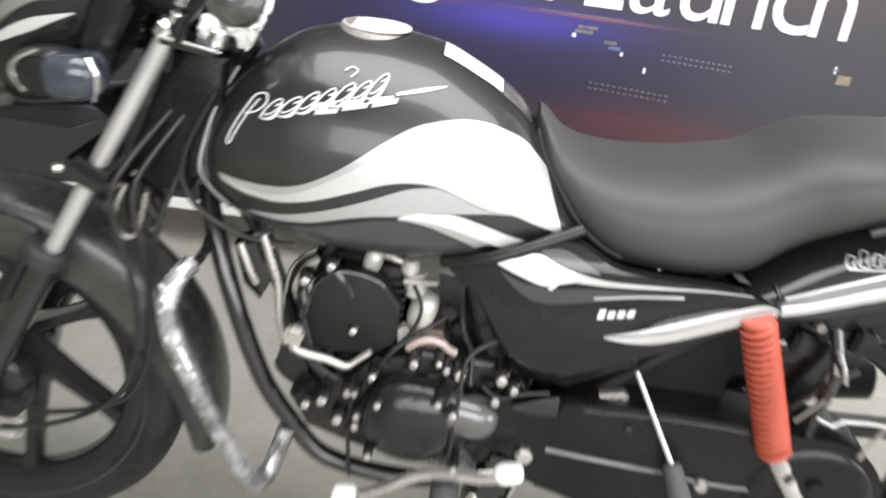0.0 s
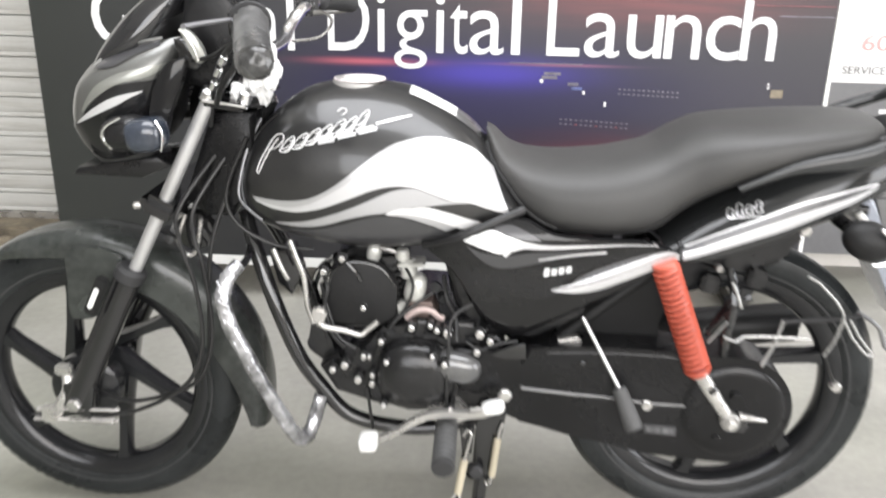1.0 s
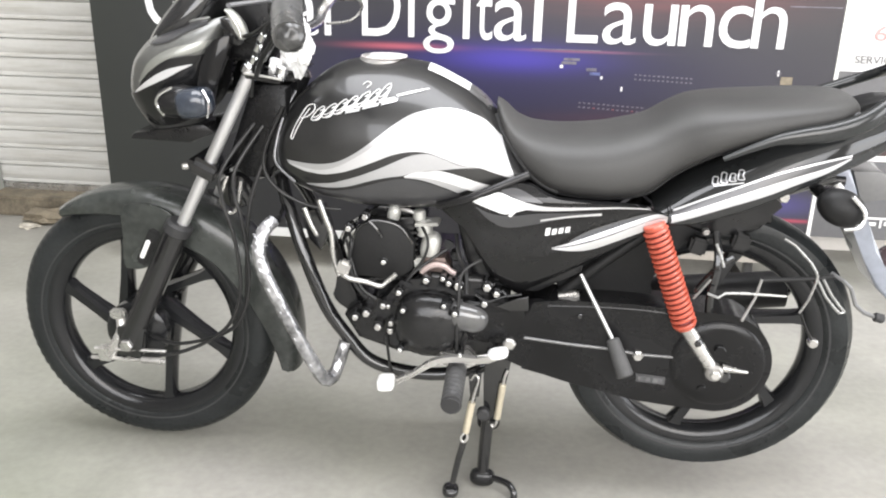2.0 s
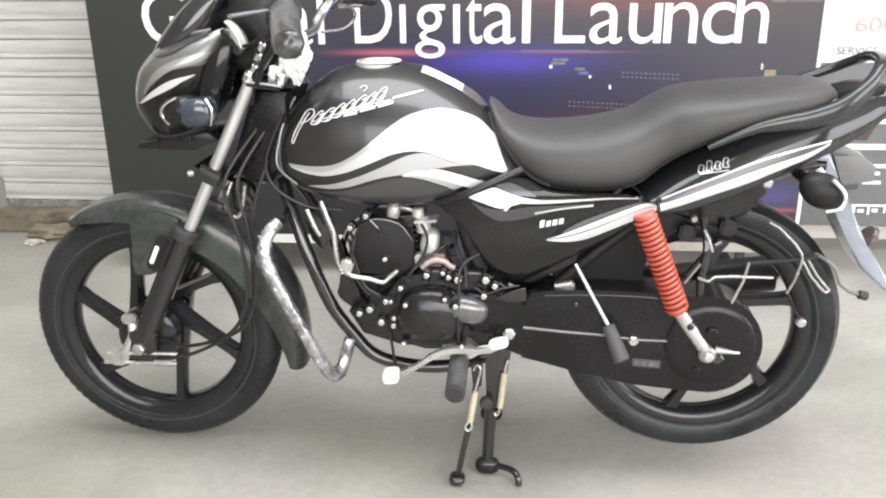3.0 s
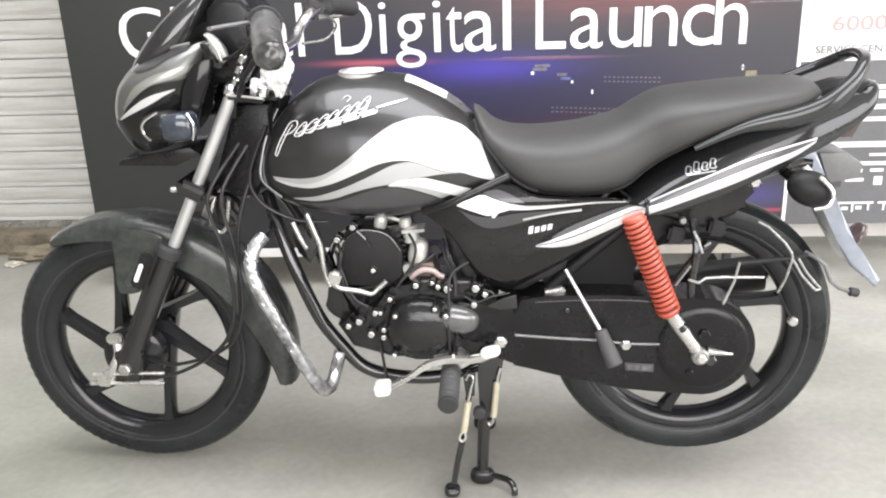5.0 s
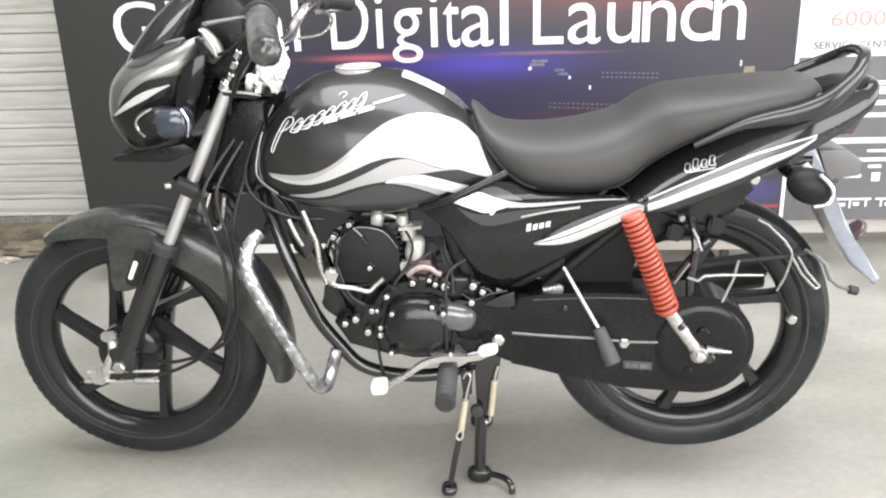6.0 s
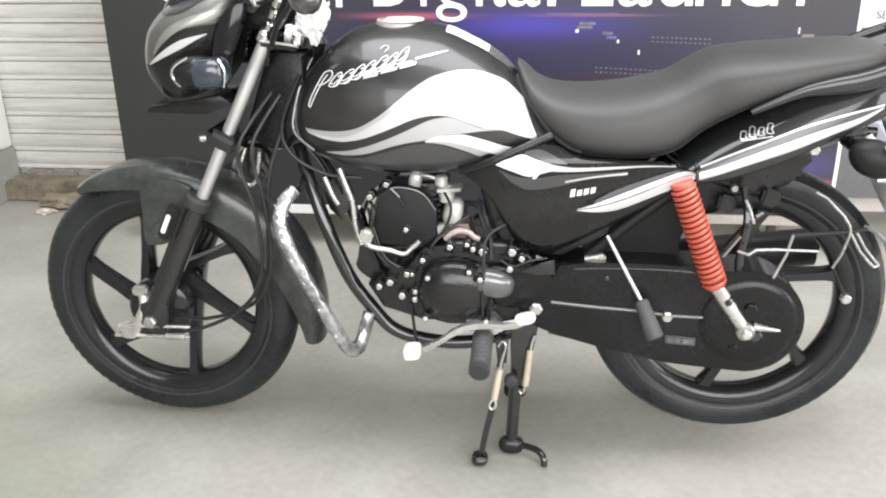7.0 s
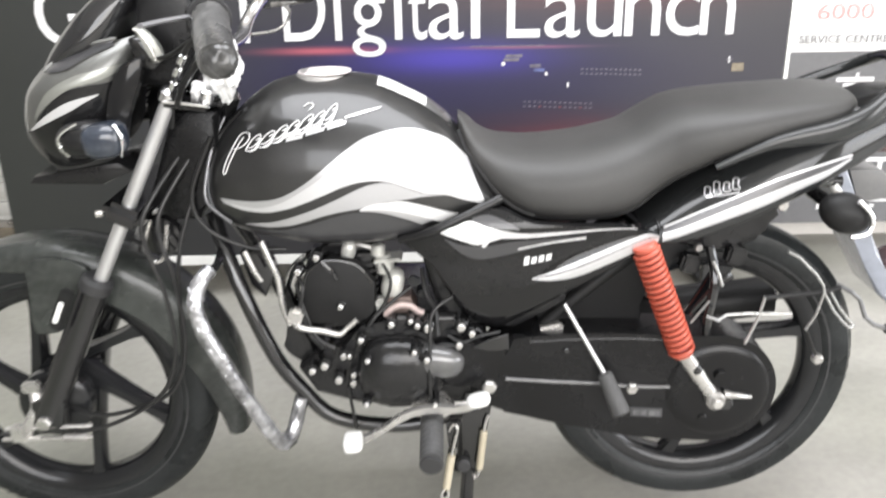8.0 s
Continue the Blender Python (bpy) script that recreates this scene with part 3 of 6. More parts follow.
def launch_banner():
    root = thing("launch_banner", (0.583, 1.10, 0.0), "black and violet printed launch banner on a standing frame", "banner")
    body = slab(-0.634, 1.783, 1.085, 1.105, 0.155, 2.3, 0.002)
    part("sheet", body, M["banner"], root)
    part("bottom_hem", slab(-0.634, 0.98, 1.082, 1.106, 0.122, 0.154, 0.002), M["label_white"], root, "white bottom hem")
    part("bottom_hem", slab(0.981, 1.783, 1.082, 1.106, 0.122, 0.154, 0.002), M["beige"], root, "beige stretch of the hem")
    part("side_hem", slab(1.784, 1.796, 1.084, 1.106, 0.122, 2.3, 0.001), M["label_white"], root, "white side hem")
    for x in (-0.45, 0.58, 1.62):
        part("stand_leg", slab(x - 0.014, x + 0.014, 1.107, 1.135, 0.0, 2.3, 0.002), M["satin"], root)
        part("stand_foot", slab(x - 0.018, x + 0.018, 1.107, 1.45, 0.0, 0.022, 0.003), M["satin"], root)
    y = 1.0845
    part("lettering", lettering("Global", 0.172, -0.440, 0.185, y, 0.830, bold=-0.002, tall=True), M["letter_white"], root, "bold white word", 0)
    for word, spans in (("Digital", ((0.288, 0.414), (0.438, 0.461), (0.489, 0.589), (0.615, 0.640), (0.658, 0.711), (0.716, 0.819), (0.842, 0.868))),
                        ("Launch", ((0.948, 1.045), (1.059, 1.163), (1.184, 1.287), (1.295, 1.399), (1.415, 1.514), (1.517, 1.618)))):
        bm = bmesh.new()
        for letter, (x0, x1) in zip(word, spans):
            one = lettering(letter, 0.172, x0, x1, y, 0.833, bold=-0.002, tall=True)
            me = bpy.data.meshes.new("letter")
            one.to_mesh(me)
            one.free()
            bm.from_mesh(me)
            bpy.data.meshes.remove(me)
        part("lettering", bm, M["letter_white"], root, "bold white word", 0)
    for x0, x1, z0, z1, k in ((0.945, 0.995, 0.776, 0.784, "print_pale"), (0.938, 0.985, 0.764, 0.773, "print_pale"), (0.933, 0.943, 0.752, 0.762, "letter_white"), (1.018, 1.050, 0.745, 0.754, "print_pale"), (1.030, 1.062, 0.732, 0.741, "print_blue"),
                              (1.064, 1.071, 0.720, 0.730, "letter_white"), (1.131, 1.137, 0.684, 0.698, "letter_white"), (1.612, 1.617, 0.750, 0.768, "letter_white"), (1.606, 1.623, 0.757, 0.761, "print_pale"), (1.624, 1.660, 0.724, 0.748, "rubbish"),
                              (0.84, 1.06, 0.8085, 0.8105, "print_pale"), (1.62, 1.775, 0.960, 0.9635, "print_pale"), (1.55, 1.775, 0.990, 0.992, "print_red")):
        part("printed_motif", slab(x0, x1, 1.0825, 1.0845, z0, z1), M[k], root)
    for i in range(13):
        part("printed_dot", slab(1.172 + i * 0.0145, 1.179 + i * 0.0145, 1.0825, 1.0845, 0.736 - i * 0.0005, 0.740 - i * 0.0005), M["print_pale"], root)
        part("printed_dot", slab(1.172 + i * 0.0145, 1.179 + i * 0.0145, 1.0825, 1.0845, 0.722 - i * 0.0005, 0.726 - i * 0.0005), M["print_pale"], root)
    for i in range(14):
        part("printed_dot", slab(1.000 + i * 0.0155, 1.008 + i * 0.0155, 1.0825, 1.0845, 0.640 - i * 0.0007, 0.644 - i * 0.0007), M["print_pale"], root)
        part("printed_dot", slab(1.000 + i * 0.0155, 1.008 + i * 0.0155, 1.0825, 1.0845, 0.626 - i * 0.0007, 0.630 - i * 0.0007), M["print_red" if i % 4 == 3 else "print_pale"], root)
    return root


launch_banner()


def service_board():
    root = thing("service_board", (2.45, 1.42, 0.0), "printed board, white above and charcoal below, leaning upright on the wall", "sign board")
    part("board", slab(1.62, 3.3, 1.425, 1.45, 0.115, 2.2, 0.002), M["panel_grey"], root, "charcoal printed face")
    part("upper_print", slab(1.622, 3.298, 1.421, 1.4245, 0.728, 2.19), M["panel_white"], root, "white upper part")
    part("white_line", slab(1.98, 3.298, 1.421, 1.4245, 0.412, 0.433), M["panel_white"], root)
    part("lettering", lettering("6000", 0.052, 2.006, 2.192, 1.420, 0.835, bold=0.0), M["letter_pink"], root, "faded red figures", 0)
    part("lettering", lettering("SERVICE CENTRES", 0.027, 1.955, 2.272, 1.420, 0.757, bold=0.004), M["letter_grey"], root, "grey capitals", 0)
    # printed vehicle shape and rows of writing that cannot be read
    part("printed_shape", plate([(2.003, 0.408), (2.085, 0.408), (2.118, 0.372), (2.122, 0.352), (2.045, 0.356), (2.003, 0.366)], 1.4215, 1.4245, 0.0003), M["print_grey"], root)
    part("printed_shape", plate([(1.985, 0.352), (2.10, 0.350), (2.10, 0.262), (2.02, 0.250), (1.985, 0.262)], 1.4222, 1.4245, 0.0003), M["print_dark"], root)
    for x0, x1, z0, z1 in ((2.10, 2.228, 0.626, 0.640), (2.165, 2.175, 0.640, 0.655), (2.125, 2.255, 0.606, 0.620), (2.185, 2.245, 0.592, 0.606), (2.16, 2.30, 0.552, 0.570), (2.13, 2.32, 0.508, 0.524),
                           (2.145, 2.40, 0.343, 0.357), (2.19, 2.26, 0.378, 0.388), (2.114, 2.172, 0.316, 0.329), (2.114, 2.128, 0.290, 0.329), (2.114, 2.180, 0.281, 0.294), (2.200, 2.248, 0.318, 0.330), (2.217, 2.248, 0.267, 0.300),
                           (2.290, 2.306, 0.262, 0.343), (2.088, 2.228, 0.194, 0.202), (2.243, 2.40, 0.194, 0.202), (2.094, 2.104, 0.168, 0.194), (2.112, 2.136, 0.170, 0.183), (2.148, 2.156, 0.162, 0.194), (2.164, 2.186, 0.172, 0.186), (2.206, 2.214, 0.168, 0.194), (2.262, 2.270, 0.168, 0.194), (2.280, 2.30, 0.170, 0.184)):
        part("text_bar", slab(x0, x1, 1.4215, 1.4245, z0, z1, 0.0004), M["letter_white"], root)
    part("stand_leg", slab(1.70, 1.73, 1.452, 1.48, 0.0, 2.2, 0.002), M["satin"], root)
    part("stand_leg", slab(3.20, 3.23, 1.452, 1.48, 0.0, 2.2, 0.002), M["satin"], root)
    return root


service_board()

# ---------------------------------------------------------------- the motorcycle
bike = thing("motorcycle", (0.62, 0, 0), "black and silver commuter motorcycle standing on its centre stand", "motorcycle")
FR, RR = (0.0, 0.0, 0.298), (1.247, 0.0, 0.336)
RAKE = 0.5  # steering head: x gained per metre of height


def wheel(name, c, R, start, wide):
    root = part(name, lathe([(R - 0.064, -0.030), (R - 0.070, -0.0315), (R - 0.080, -0.029), (R - 0.092, -0.024), (R - 0.0985, -0.014), (R - 0.100, 0), (R - 0.0985, 0.014), (R - 0.092, 0.024), (R - 0.080, 0.029), (R - 0.070, 0.0315), (R - 0.064, 0.030), (R - 0.070, 0.02), (R - 0.074, 0), (R - 0.070, -0.02)], c, 96), M["alloy"], bike, "black cast alloy rim")
    w = wide
    part("tyre", lathe([(R - 0.066, -0.030), (R - 0.058, -w * 0.93), (R - 0.036, -w), (R - 0.018, -w * 0.88), (R - 0.006, -w * 0.5), (R, -w * 0.18), (R, w * 0.18), (R - 0.006, w * 0.5), (R - 0.018, w * 0.88), (R - 0.036, w), (R - 0.058, w * 0.93), (R - 0.066, 0.030)], c, 160, tread=0.0028), M["rubber"], root, "ribbed black rubber tyre")
    part("bead_line", lathe([(R - 0.0565, -w * 0.945 - 0.0012), (R - 0.0525, -w * 0.962 - 0.0012), (R - 0.053, -w * 0.93)], c, 96), M["soft_rubber"], root)
    part("hub", lathe([(0.012, -0.07), (0.046, -0.068), (0.05, -0.05), (0.062, -0.03), (0.062, 0.03), (0.05, 0.05), (0.046, 0.07), (0.012, 0.07)], c, 40), M["alloy"], root)
    for i in range(6):
        a = radians(start + 60 * i)
        bm = bmesh.new()
        # each spoke leaves the hub off-centre and runs straight to the rim
        p0 = Vector((0.018, 0.052))
        p1 = Vector((R - 0.083, 0.0))
        along = (p1 - p0).normalized()
        side = Vector((-along.y, along.x))
        rings = []
        for s, hw in ((-0.1, 0.019), (0.12, 0.0155), (0.5, 0.0115), (0.82, 0.0130), (0.95, 0.019), (1.0, 0.028)):
            out = 0.016 + 0.010 * (1 - s)
            ring = []
            for q, y in ((-1, -0.006), (-0.7, -out), (0.7, -out), (1, -0.006), (1, 0.006), (0.7, out), (-0.7, out), (-1, 0.006)):
                p = p0 + (p1 - p0) * s + side * (q * hw)
                ring.append(bm.verts.new((c[0] + p.x * math.cos(a) - p.y * math.sin(a), y, c[2] + p.x * math.sin(a) + p.y * math.cos(a))))
            rings.append(ring)
        for A, B in zip(rings, rings[1:]):
            for k in range(8):
                bm.faces.new((A[k], A[(k + 1) % 8], B[(k + 1) % 8], B[k]))
        bm.faces.new(rings[0])
        bm.faces.new(rings[-1])
        part("spoke", bm, M["alloy"], root)
    return root


front_wheel = wheel("front_wheel", FR, 0.298, 38, 0.036)
rear_wheel = wheel("rear_wheel", RR, 0.306, 18, 0.040)
part("brake_panel", lathe([(0.01, -0.082), (0.060, -0.080), (0.070, -0.072), (0.072, -0.055), (0.01, -0.055)], FR, 40), M["alloy"], front_wheel, "black drum brake panel")


def bolt(x, y, z, r=0.007, material="steel", parent=None, long=0.008):
    bm = rod((x, y, z), (x, y - long, z), r, 6, lip=0.18)
    return part("bolt", bm, M[material], parent or bike)


# fork
def on_fork(z, y, ahead=0.0):
    return ((z - 0.295) * RAKE - ahead, y, z)


for s in (-1, 1):
    leg = part("fork_leg", rod(on_fork(0.275, s * 0.105), on_fork(0.565, s * 0.105), 0.026, 24), M["satin"], bike, "satin black fork slider")
    part("fork_tube", rod(on_fork(0.55, s * 0.105, -0.005), on_fork(0.885, s * 0.105, -0.009), 0.0126, 20), M["fork"], leg, "pale brushed steel fork tube")
    part("dust_seal", rod(on_fork(0.548, s * 0.105), on_fork(0.575, s * 0.105), 0.029, 24), M["soft_rubber"], leg)
    part("fork_cap", rod(on_fork(0.884, s * 0.105, -0.007), on_fork(0.905, s * 0.105, -0.007), 0.0185, 12), M["chrome"], leg)
    part("axle_lug", plate([(-0.028, 0.262), (0.03, 0.262), (0.045, 0.33), (0.02, 0.345), (-0.02, 0.33)], s * 0.105 - 0.02, s * 0.105 + 0.02, 0.008), M["satin"], leg)
bolt(0.003, -0.126, 0.293, 0.0145, "steel", None, 0.014)
part("lower_yoke", block((0.205, 0, 0.695), (0.07, 0.27, 0.035), 0.012, (0, 26.6, 0)), M["satin"], bike)
part("yoke_bolt", rod((0.172, -0.118, 0.70), (0.160, -0.124, 0.70), 0.007, 8), M["steel"], bike)
part("upper_yoke", block((0.335, 0, 0.882), (0.080, 0.25, 0.014), 0.006, (0, 8, 0)), M["satin"], bike, "black top yoke")
# shine along the yoke's top edge, built as a thin steel line
part("yoke_shine", tube([(0.301, -0.126, 0.890), (0.340, -0.127, 0.886), (0.374, -0.126, 0.881)], 0.0026, 8, 4), M["steel"], bike)
part("steering_head", rod((0.262, 0, 0.66), (0.372, 0, 0.89), 0.034, 20), M["satin"], bike)
part("head_shroud", plate([(0.235, 0.700), (0.296, 0.862), (0.378, 0.865), (0.366, 0.790), (0.338, 0.700), (0.322, 0.668), (0.275, 0.668)], -0.075, 0.075, 0.012), M["case_black"], bike, "black cover round the steering head")
part("ignition_lock", rod((0.330, -0.03, 0.888), (0.340, -0.03, 0.912), 0.021, 18), M["chrome"], bike, "bright chrome ignition lock")
for x, y, z in ((0.303, -0.105, 0.900), (0.362, -0.095, 0.893)):
    part("bolt", rod((x, y, z - 0.014), (x + 0.006, y, z + 0.010), 0.013, 10), M["chrome"], bike)


def crinkle(at, size, seed, amount=0.45, flat=1.0):
    bm = bmesh.new()
    bmesh.ops.create_icosphere(bm, subdivisions=4, radius=1)
    for v in bm.verts:
        k = noise.noise(v.co * 1.7 + Vector((seed, 0, 0))) * amount + noise.noise(v.co * 4.5 + Vector((0, seed, 0))) * amount * 0.55 + noise.noise(v.co * 11) * amount * 0.2
        v.co = Vector(at) + Vector((v.co.x * size[0], v.co.y * size[1], v.co.z * size[2])) * (1 + k)
    return bm


part("bar_wrap", crinkle((0.386, -0.055, 0.928), (0.026, 0.036, 0.046), 4), M["white_film_wrap"], bike, "handlebar clamp in crumpled white film", 20)
part("bar_wrap", crinkle((0.352, -0.085, 0.900), (0.013, 0.016, 0.016), 9), M["white_film_wrap"], bike, "", 20)
part("bar_wrap", crinkle((0.408, -0.085, 0.960), (0.012, 0.02, 0.028), 15), M["white_film_wrap"], bike, "", 20)

# handlebar
bar = part("handlebar", tube([(0.462, -0.37, 0.992), (0.438, -0.29, 1.020), (0.412, -0.20, 1.030), (0.398, -0.13, 0.995), (0.395, -0.07, 0.968), (0.395, 0.07, 0.968), (0.398, 0.13, 0.995), (0.415, 0.19, 1.025), (0.438, 0.29, 1.030), (0.475, 0.37, 1.020)], 0.0115, 14, 8), M["chrome"], bike, "chrome tubular handlebar")
part("grip", tube([(0.425, -0.245, 1.030), (0.440, -0.30, 1.016), (0.463, -0.372, 0.990)], 0.0265, 20, 8, wobble=0.10), M["cloudy_film"], bar, "rubber grip still in cloudy grey film", 60)
part("grip_end", crinkle((0.463, -0.370, 0.9905), (0.0255, 0.018, 0.0255), 6, 0.12), M["cloudy_film"], bar)
part("grip_flange", rod((0.422, -0.236, 1.032), (0.4235, -0.242, 1.031), 0.032, 22), M["soft_rubber"], bar)
part("grip", tube([(0.433, 0.26, 1.033), (0.45, 0.32, 1.028), (0.475, 0.38, 1.02)], 0.0195, 16, 6), M["soft_rubber"], bar)
part("switch_housing", block((0.408, -0.205, 1.025), (0.05, 0.055, 0.06), 0.014, (0, 0, -20)), M["plastic"], bar)
part("switch_housing", block((0.412, 0.215, 1.03), (0.045, 0.05, 0.05), 0.012, (0, 0, 20)), M["plastic"], bar)
part("switch_knob", block((0.418, -0.238, 1.002), (0.014, 0.018, 0.024), 0.004, (0, 20, -20)), M["alu"], bar)
part("lever", tube([(0.418, -0.215, 1.036), (0.395, -0.25, 1.035), (0.372, -0.30, 1.034), (0.358, -0.345, 1.033)], 0.0052, 10, 6, flat=0.7), M["grey_paint"], bar, "grey lever")
part("lever", tube([(0.405, 0.21, 1.012), (0.372, 0.26, 1.004), (0.385, 0.32, 1.0), (0.43, 0.38, 1.0), (0.465, 0.40, 1.004)], 0.0066, 10, 6, flat=0.7), M["alu"], bar, "bare aluminium lever")
part("brake_cable", tube([(0.36, 0.30, 0.945), (0.414, 0.33, 0.952), (0.440, 0.335, 0.985), (0.415, 0.31, 1.008), (0.37, 0.26, 0.995)], 0.0032, 8, 6), M["steel"], bar)
part("instrument_pod", plate([(0.250, 0.905), (0.335, 0.898), (0.358, 0.94), (0.360, 0.99), (0.357, 1.045), (0.338, 1.072), (0.290, 1.078), (0.262, 1.050), (0.256, 0.985)], -0.075, 0.075, 0.018, 3), M["case_black"], bike, "black instrument pod")
for k, pts in enumerate(([(0.405, -0.21, 1.01), (0.372, -0.19, 0.985), (0.338, -0.15, 0.945), (0.318, -0.12, 0.90), (0.30, -0.09, 0.84)], [(0.398, -0.19, 1.005), (0.360, -0.165, 0.985), (0.325, -0.135, 0.965), (0.285, -0.11, 0.955)], [(0.415, -0.22, 1.0), (0.388, -0.20, 0.965), (0.350, -0.16, 0.925), (0.325, -0.125, 0.885)], [(0.40, -0.17, 1.0), (0.37, -0.14, 0.96), (0.335, -0.11, 0.915)])):
    part("cable", tube(pts, (0.0048, 0.0040, 0.0055, 0.0062)[k], 8, 6), M["cable"], bar)
for x, y, z in ((0.345, -0.155, 0.950), (0.330, -0.14, 0.925), (0.362, -0.18, 0.972)):
    part("cable_ferrule", rod((x, y, z), (x - 0.010, y + 0.006, z - 0.014), 0.0062, 10), M["chrome"], bar)


# headlamp fairing, as level sections up the nose
def nose(rows, n=34, e=2.6):
    bm = bmesh.new()
    zs = [r[0] for r in rows]
    xf, xb, w = (curve_of(zs, [r[k] for r in rows]) for k in (1, 2, 3))
    rings = []
    for i in range(25):
        z = zs[0] + (zs[-1] - zs[0]) * i / 24
        a, b, h = xf(z), xb(z), w(z)
        ring = []
        for k in range(n):
            q = 2 * math.pi * k / n
            c, sn = math.cos(q), math.sin(q)
            u = math.copysign(abs(c) ** (2 / e), c)
            # rounded in front, blunt behind
            x = (a + b) / 2 + (b - a) / 2 * u
            y = math.copysign(abs(sn) ** (2 / (2.2 if c < 0 else 5)), sn) * h
            ring.append(bm.verts.new((x, y, z + 0.25 * (x - a))))
        rings.append(ring)
    for A, B in zip(rings, rings[1:]):
        for k in range(n):
            bm.faces.new((A[k], A[(k + 1) % n], B[(k + 1) % n], B[k]))
    bm.faces.new(rings[0])
    bm.faces.new(rings[-1])
    return bm


NOSE = [(0.745, 0.070, 0.17, 0.055), (0.79, 0.044, 0.20, 0.095), (0.84, 0.034, 0.225, 0.125), (0.89, 0.044, 0.245, 0.13), (0.925, 0.066, 0.26, 0.115), (0.95, 0.092, 0.27, 0.09)]
fairing = part("headlamp_fairing", nose(NOSE), M["fairing_grey"], bike, "greenish grey nose fairing with black and silver flashes")
part("fly_screen", nose([(0.925, 0.072, 0.19, 0.09), (0.96, 0.095, 0.22, 0.10), (1.01, 0.135, 0.25, 0.09), (1.06, 0.19, 0.265, 0.065), (1.085, 0.225, 0.27, 0.04)]), M["screen"], fairing, "smoked black fly screen")


def nose_side(x, z):
    zs = [r[0] for r in NOSE]
    xf, xb, w = (curve_of(zs, [r[k] for r in NOSE]) for k in (1, 2, 3))
    z0 = z
    for _ in range(4):
        z0 = z - 0.25 * (x - xf(z0))
    a, b, h = xf(z0), xb(z0), w(z0)
    u = min(1, abs((x - (a + b) / 2) / ((b - a) / 2)))
    c = u ** (2.6 / 2)
    sn = max(0, 1 - c * c) ** 0.5
    return sn ** (2 / (2.2 if x < (a + b) / 2 else 5)) * h


for s in (-1, 1):
    keep = (lambda b: b) if s < 0 else mirrored
    part("flash", keep(sheet([(0.048, 0.835), (0.078, 0.846), (0.101, 0.872), (0.143, 0.907), (0.183, 0.918), (0.213, 0.921), (0.230, 0.930), (0.238, 0.942)], [(0.052, 0.815), (0.066, 0.790), (0.090, 0.770), (0.130, 0.772), (0.165, 0.785), (0.196, 0.803), (0.222, 0.838), (0.238, 0.905)], nose_side, 0.002, 60, 20, 0.0030)), M["gloss_black"], fairing, "glossy black lower flash")
    part("flash", keep(sheet([(0.088, 0.868), (0.118, 0.908), (0.160, 0.932), (0.205, 0.943), (0.242, 0.950)], [(0.090, 0.864), (0.122, 0.893), (0.160, 0.915), (0.205, 0.926), (0.243, 0.944)], nose_side, 0.002, 30, 4, 0.0042)), M["fairing_pale"], fairing, "paler grey blade in the flash")
    part("flash", keep(sheet([(0.074, 0.845), (0.113, 0.873), (0.151, 0.893), (0.198, 0.904)], [(0.076, 0.843), (0.121, 0.864), (0.152, 0.878), (0.174, 0.890), (0.199, 0.902)], nose_side, 0.003, 24, 4, 0.0055)), M["silver"], fairing, "bright silver flash")
    part("scoop", keep(sheet([(0.111, 0.941), (0.130, 0.954), (0.177, 0.975), (0.223, 0.984)], [(0.119, 0.937), (0.152, 0.944), (0.189, 0.963), (0.226, 0.978)], nose_side, 0, 20, 4, 0.0030)), M["dark_grey"], fairing, "dark hollow in the grey cowl")
    part("scoop_lip", keep(tube([(x, -(nose_side(x, z) + 0.003), z) for x, z in ((0.105, 0.938), (0.128, 0.957), (0.176, 0.978), (0.228, 0.988))], 0.003, 8, 5)), M["fairing_grey"], fairing)
for s in (-1, 1):
    part("inner_cowl", plate([(0.196, 0.800), (0.205, 0.870), (0.226, 0.935), (0.256, 0.957), (0.276, 0.958), (0.264, 0.918), (0.238, 0.862), (0.222, 0.808)], s * 0.108 - 0.010, s * 0.108 + 0.010, 0.004, 2, rounded=2), M["gloss_black"], fairing, "black inner cowl")
part("headlamp_glass", ball((0.073, 0, 0.835), (0.035, 0.085, 0.055), (0, -15, 0)), M["lens"], fairing, "clear headlamp glass")
part("chin", plate([(0.04, 0.752), (0.19, 0.775), (0.215, 0.76), (0.16, 0.735), (0.03, 0.738)], -0.07, 0.07, 0.006), M["plastic"], fairing)
part("side_vent", plate([(0.269, 1.007), (0.280, 1.009), (0.296, 0.996), (0.308, 0.976), (0.311, 0.957), (0.294, 0.952), (0.287, 0.975), (0.276, 0.992)], -0.124, -0.112, 0.003, 2, rounded=2), M["fairing_pale"], fairing, "pale slanting trim beside the instruments")
part("side_vent", tube([(0.271, -0.1255, 1.006), (0.283, -0.1265, 0.996), (0.295, -0.1265, 0.975), (0.300, -0.126, 0.956)], 0.0022, 8, 5), M["steel"], fairing)
part("side_cover", plate([(0.252, 0.988), (0.285, 0.985), (0.298, 0.958), (0.290, 0.938), (0.268, 0.945)], -0.108, -0.070, 0.008, 3, rounded=3), M["satin"], fairing, "black cover beside the instruments")
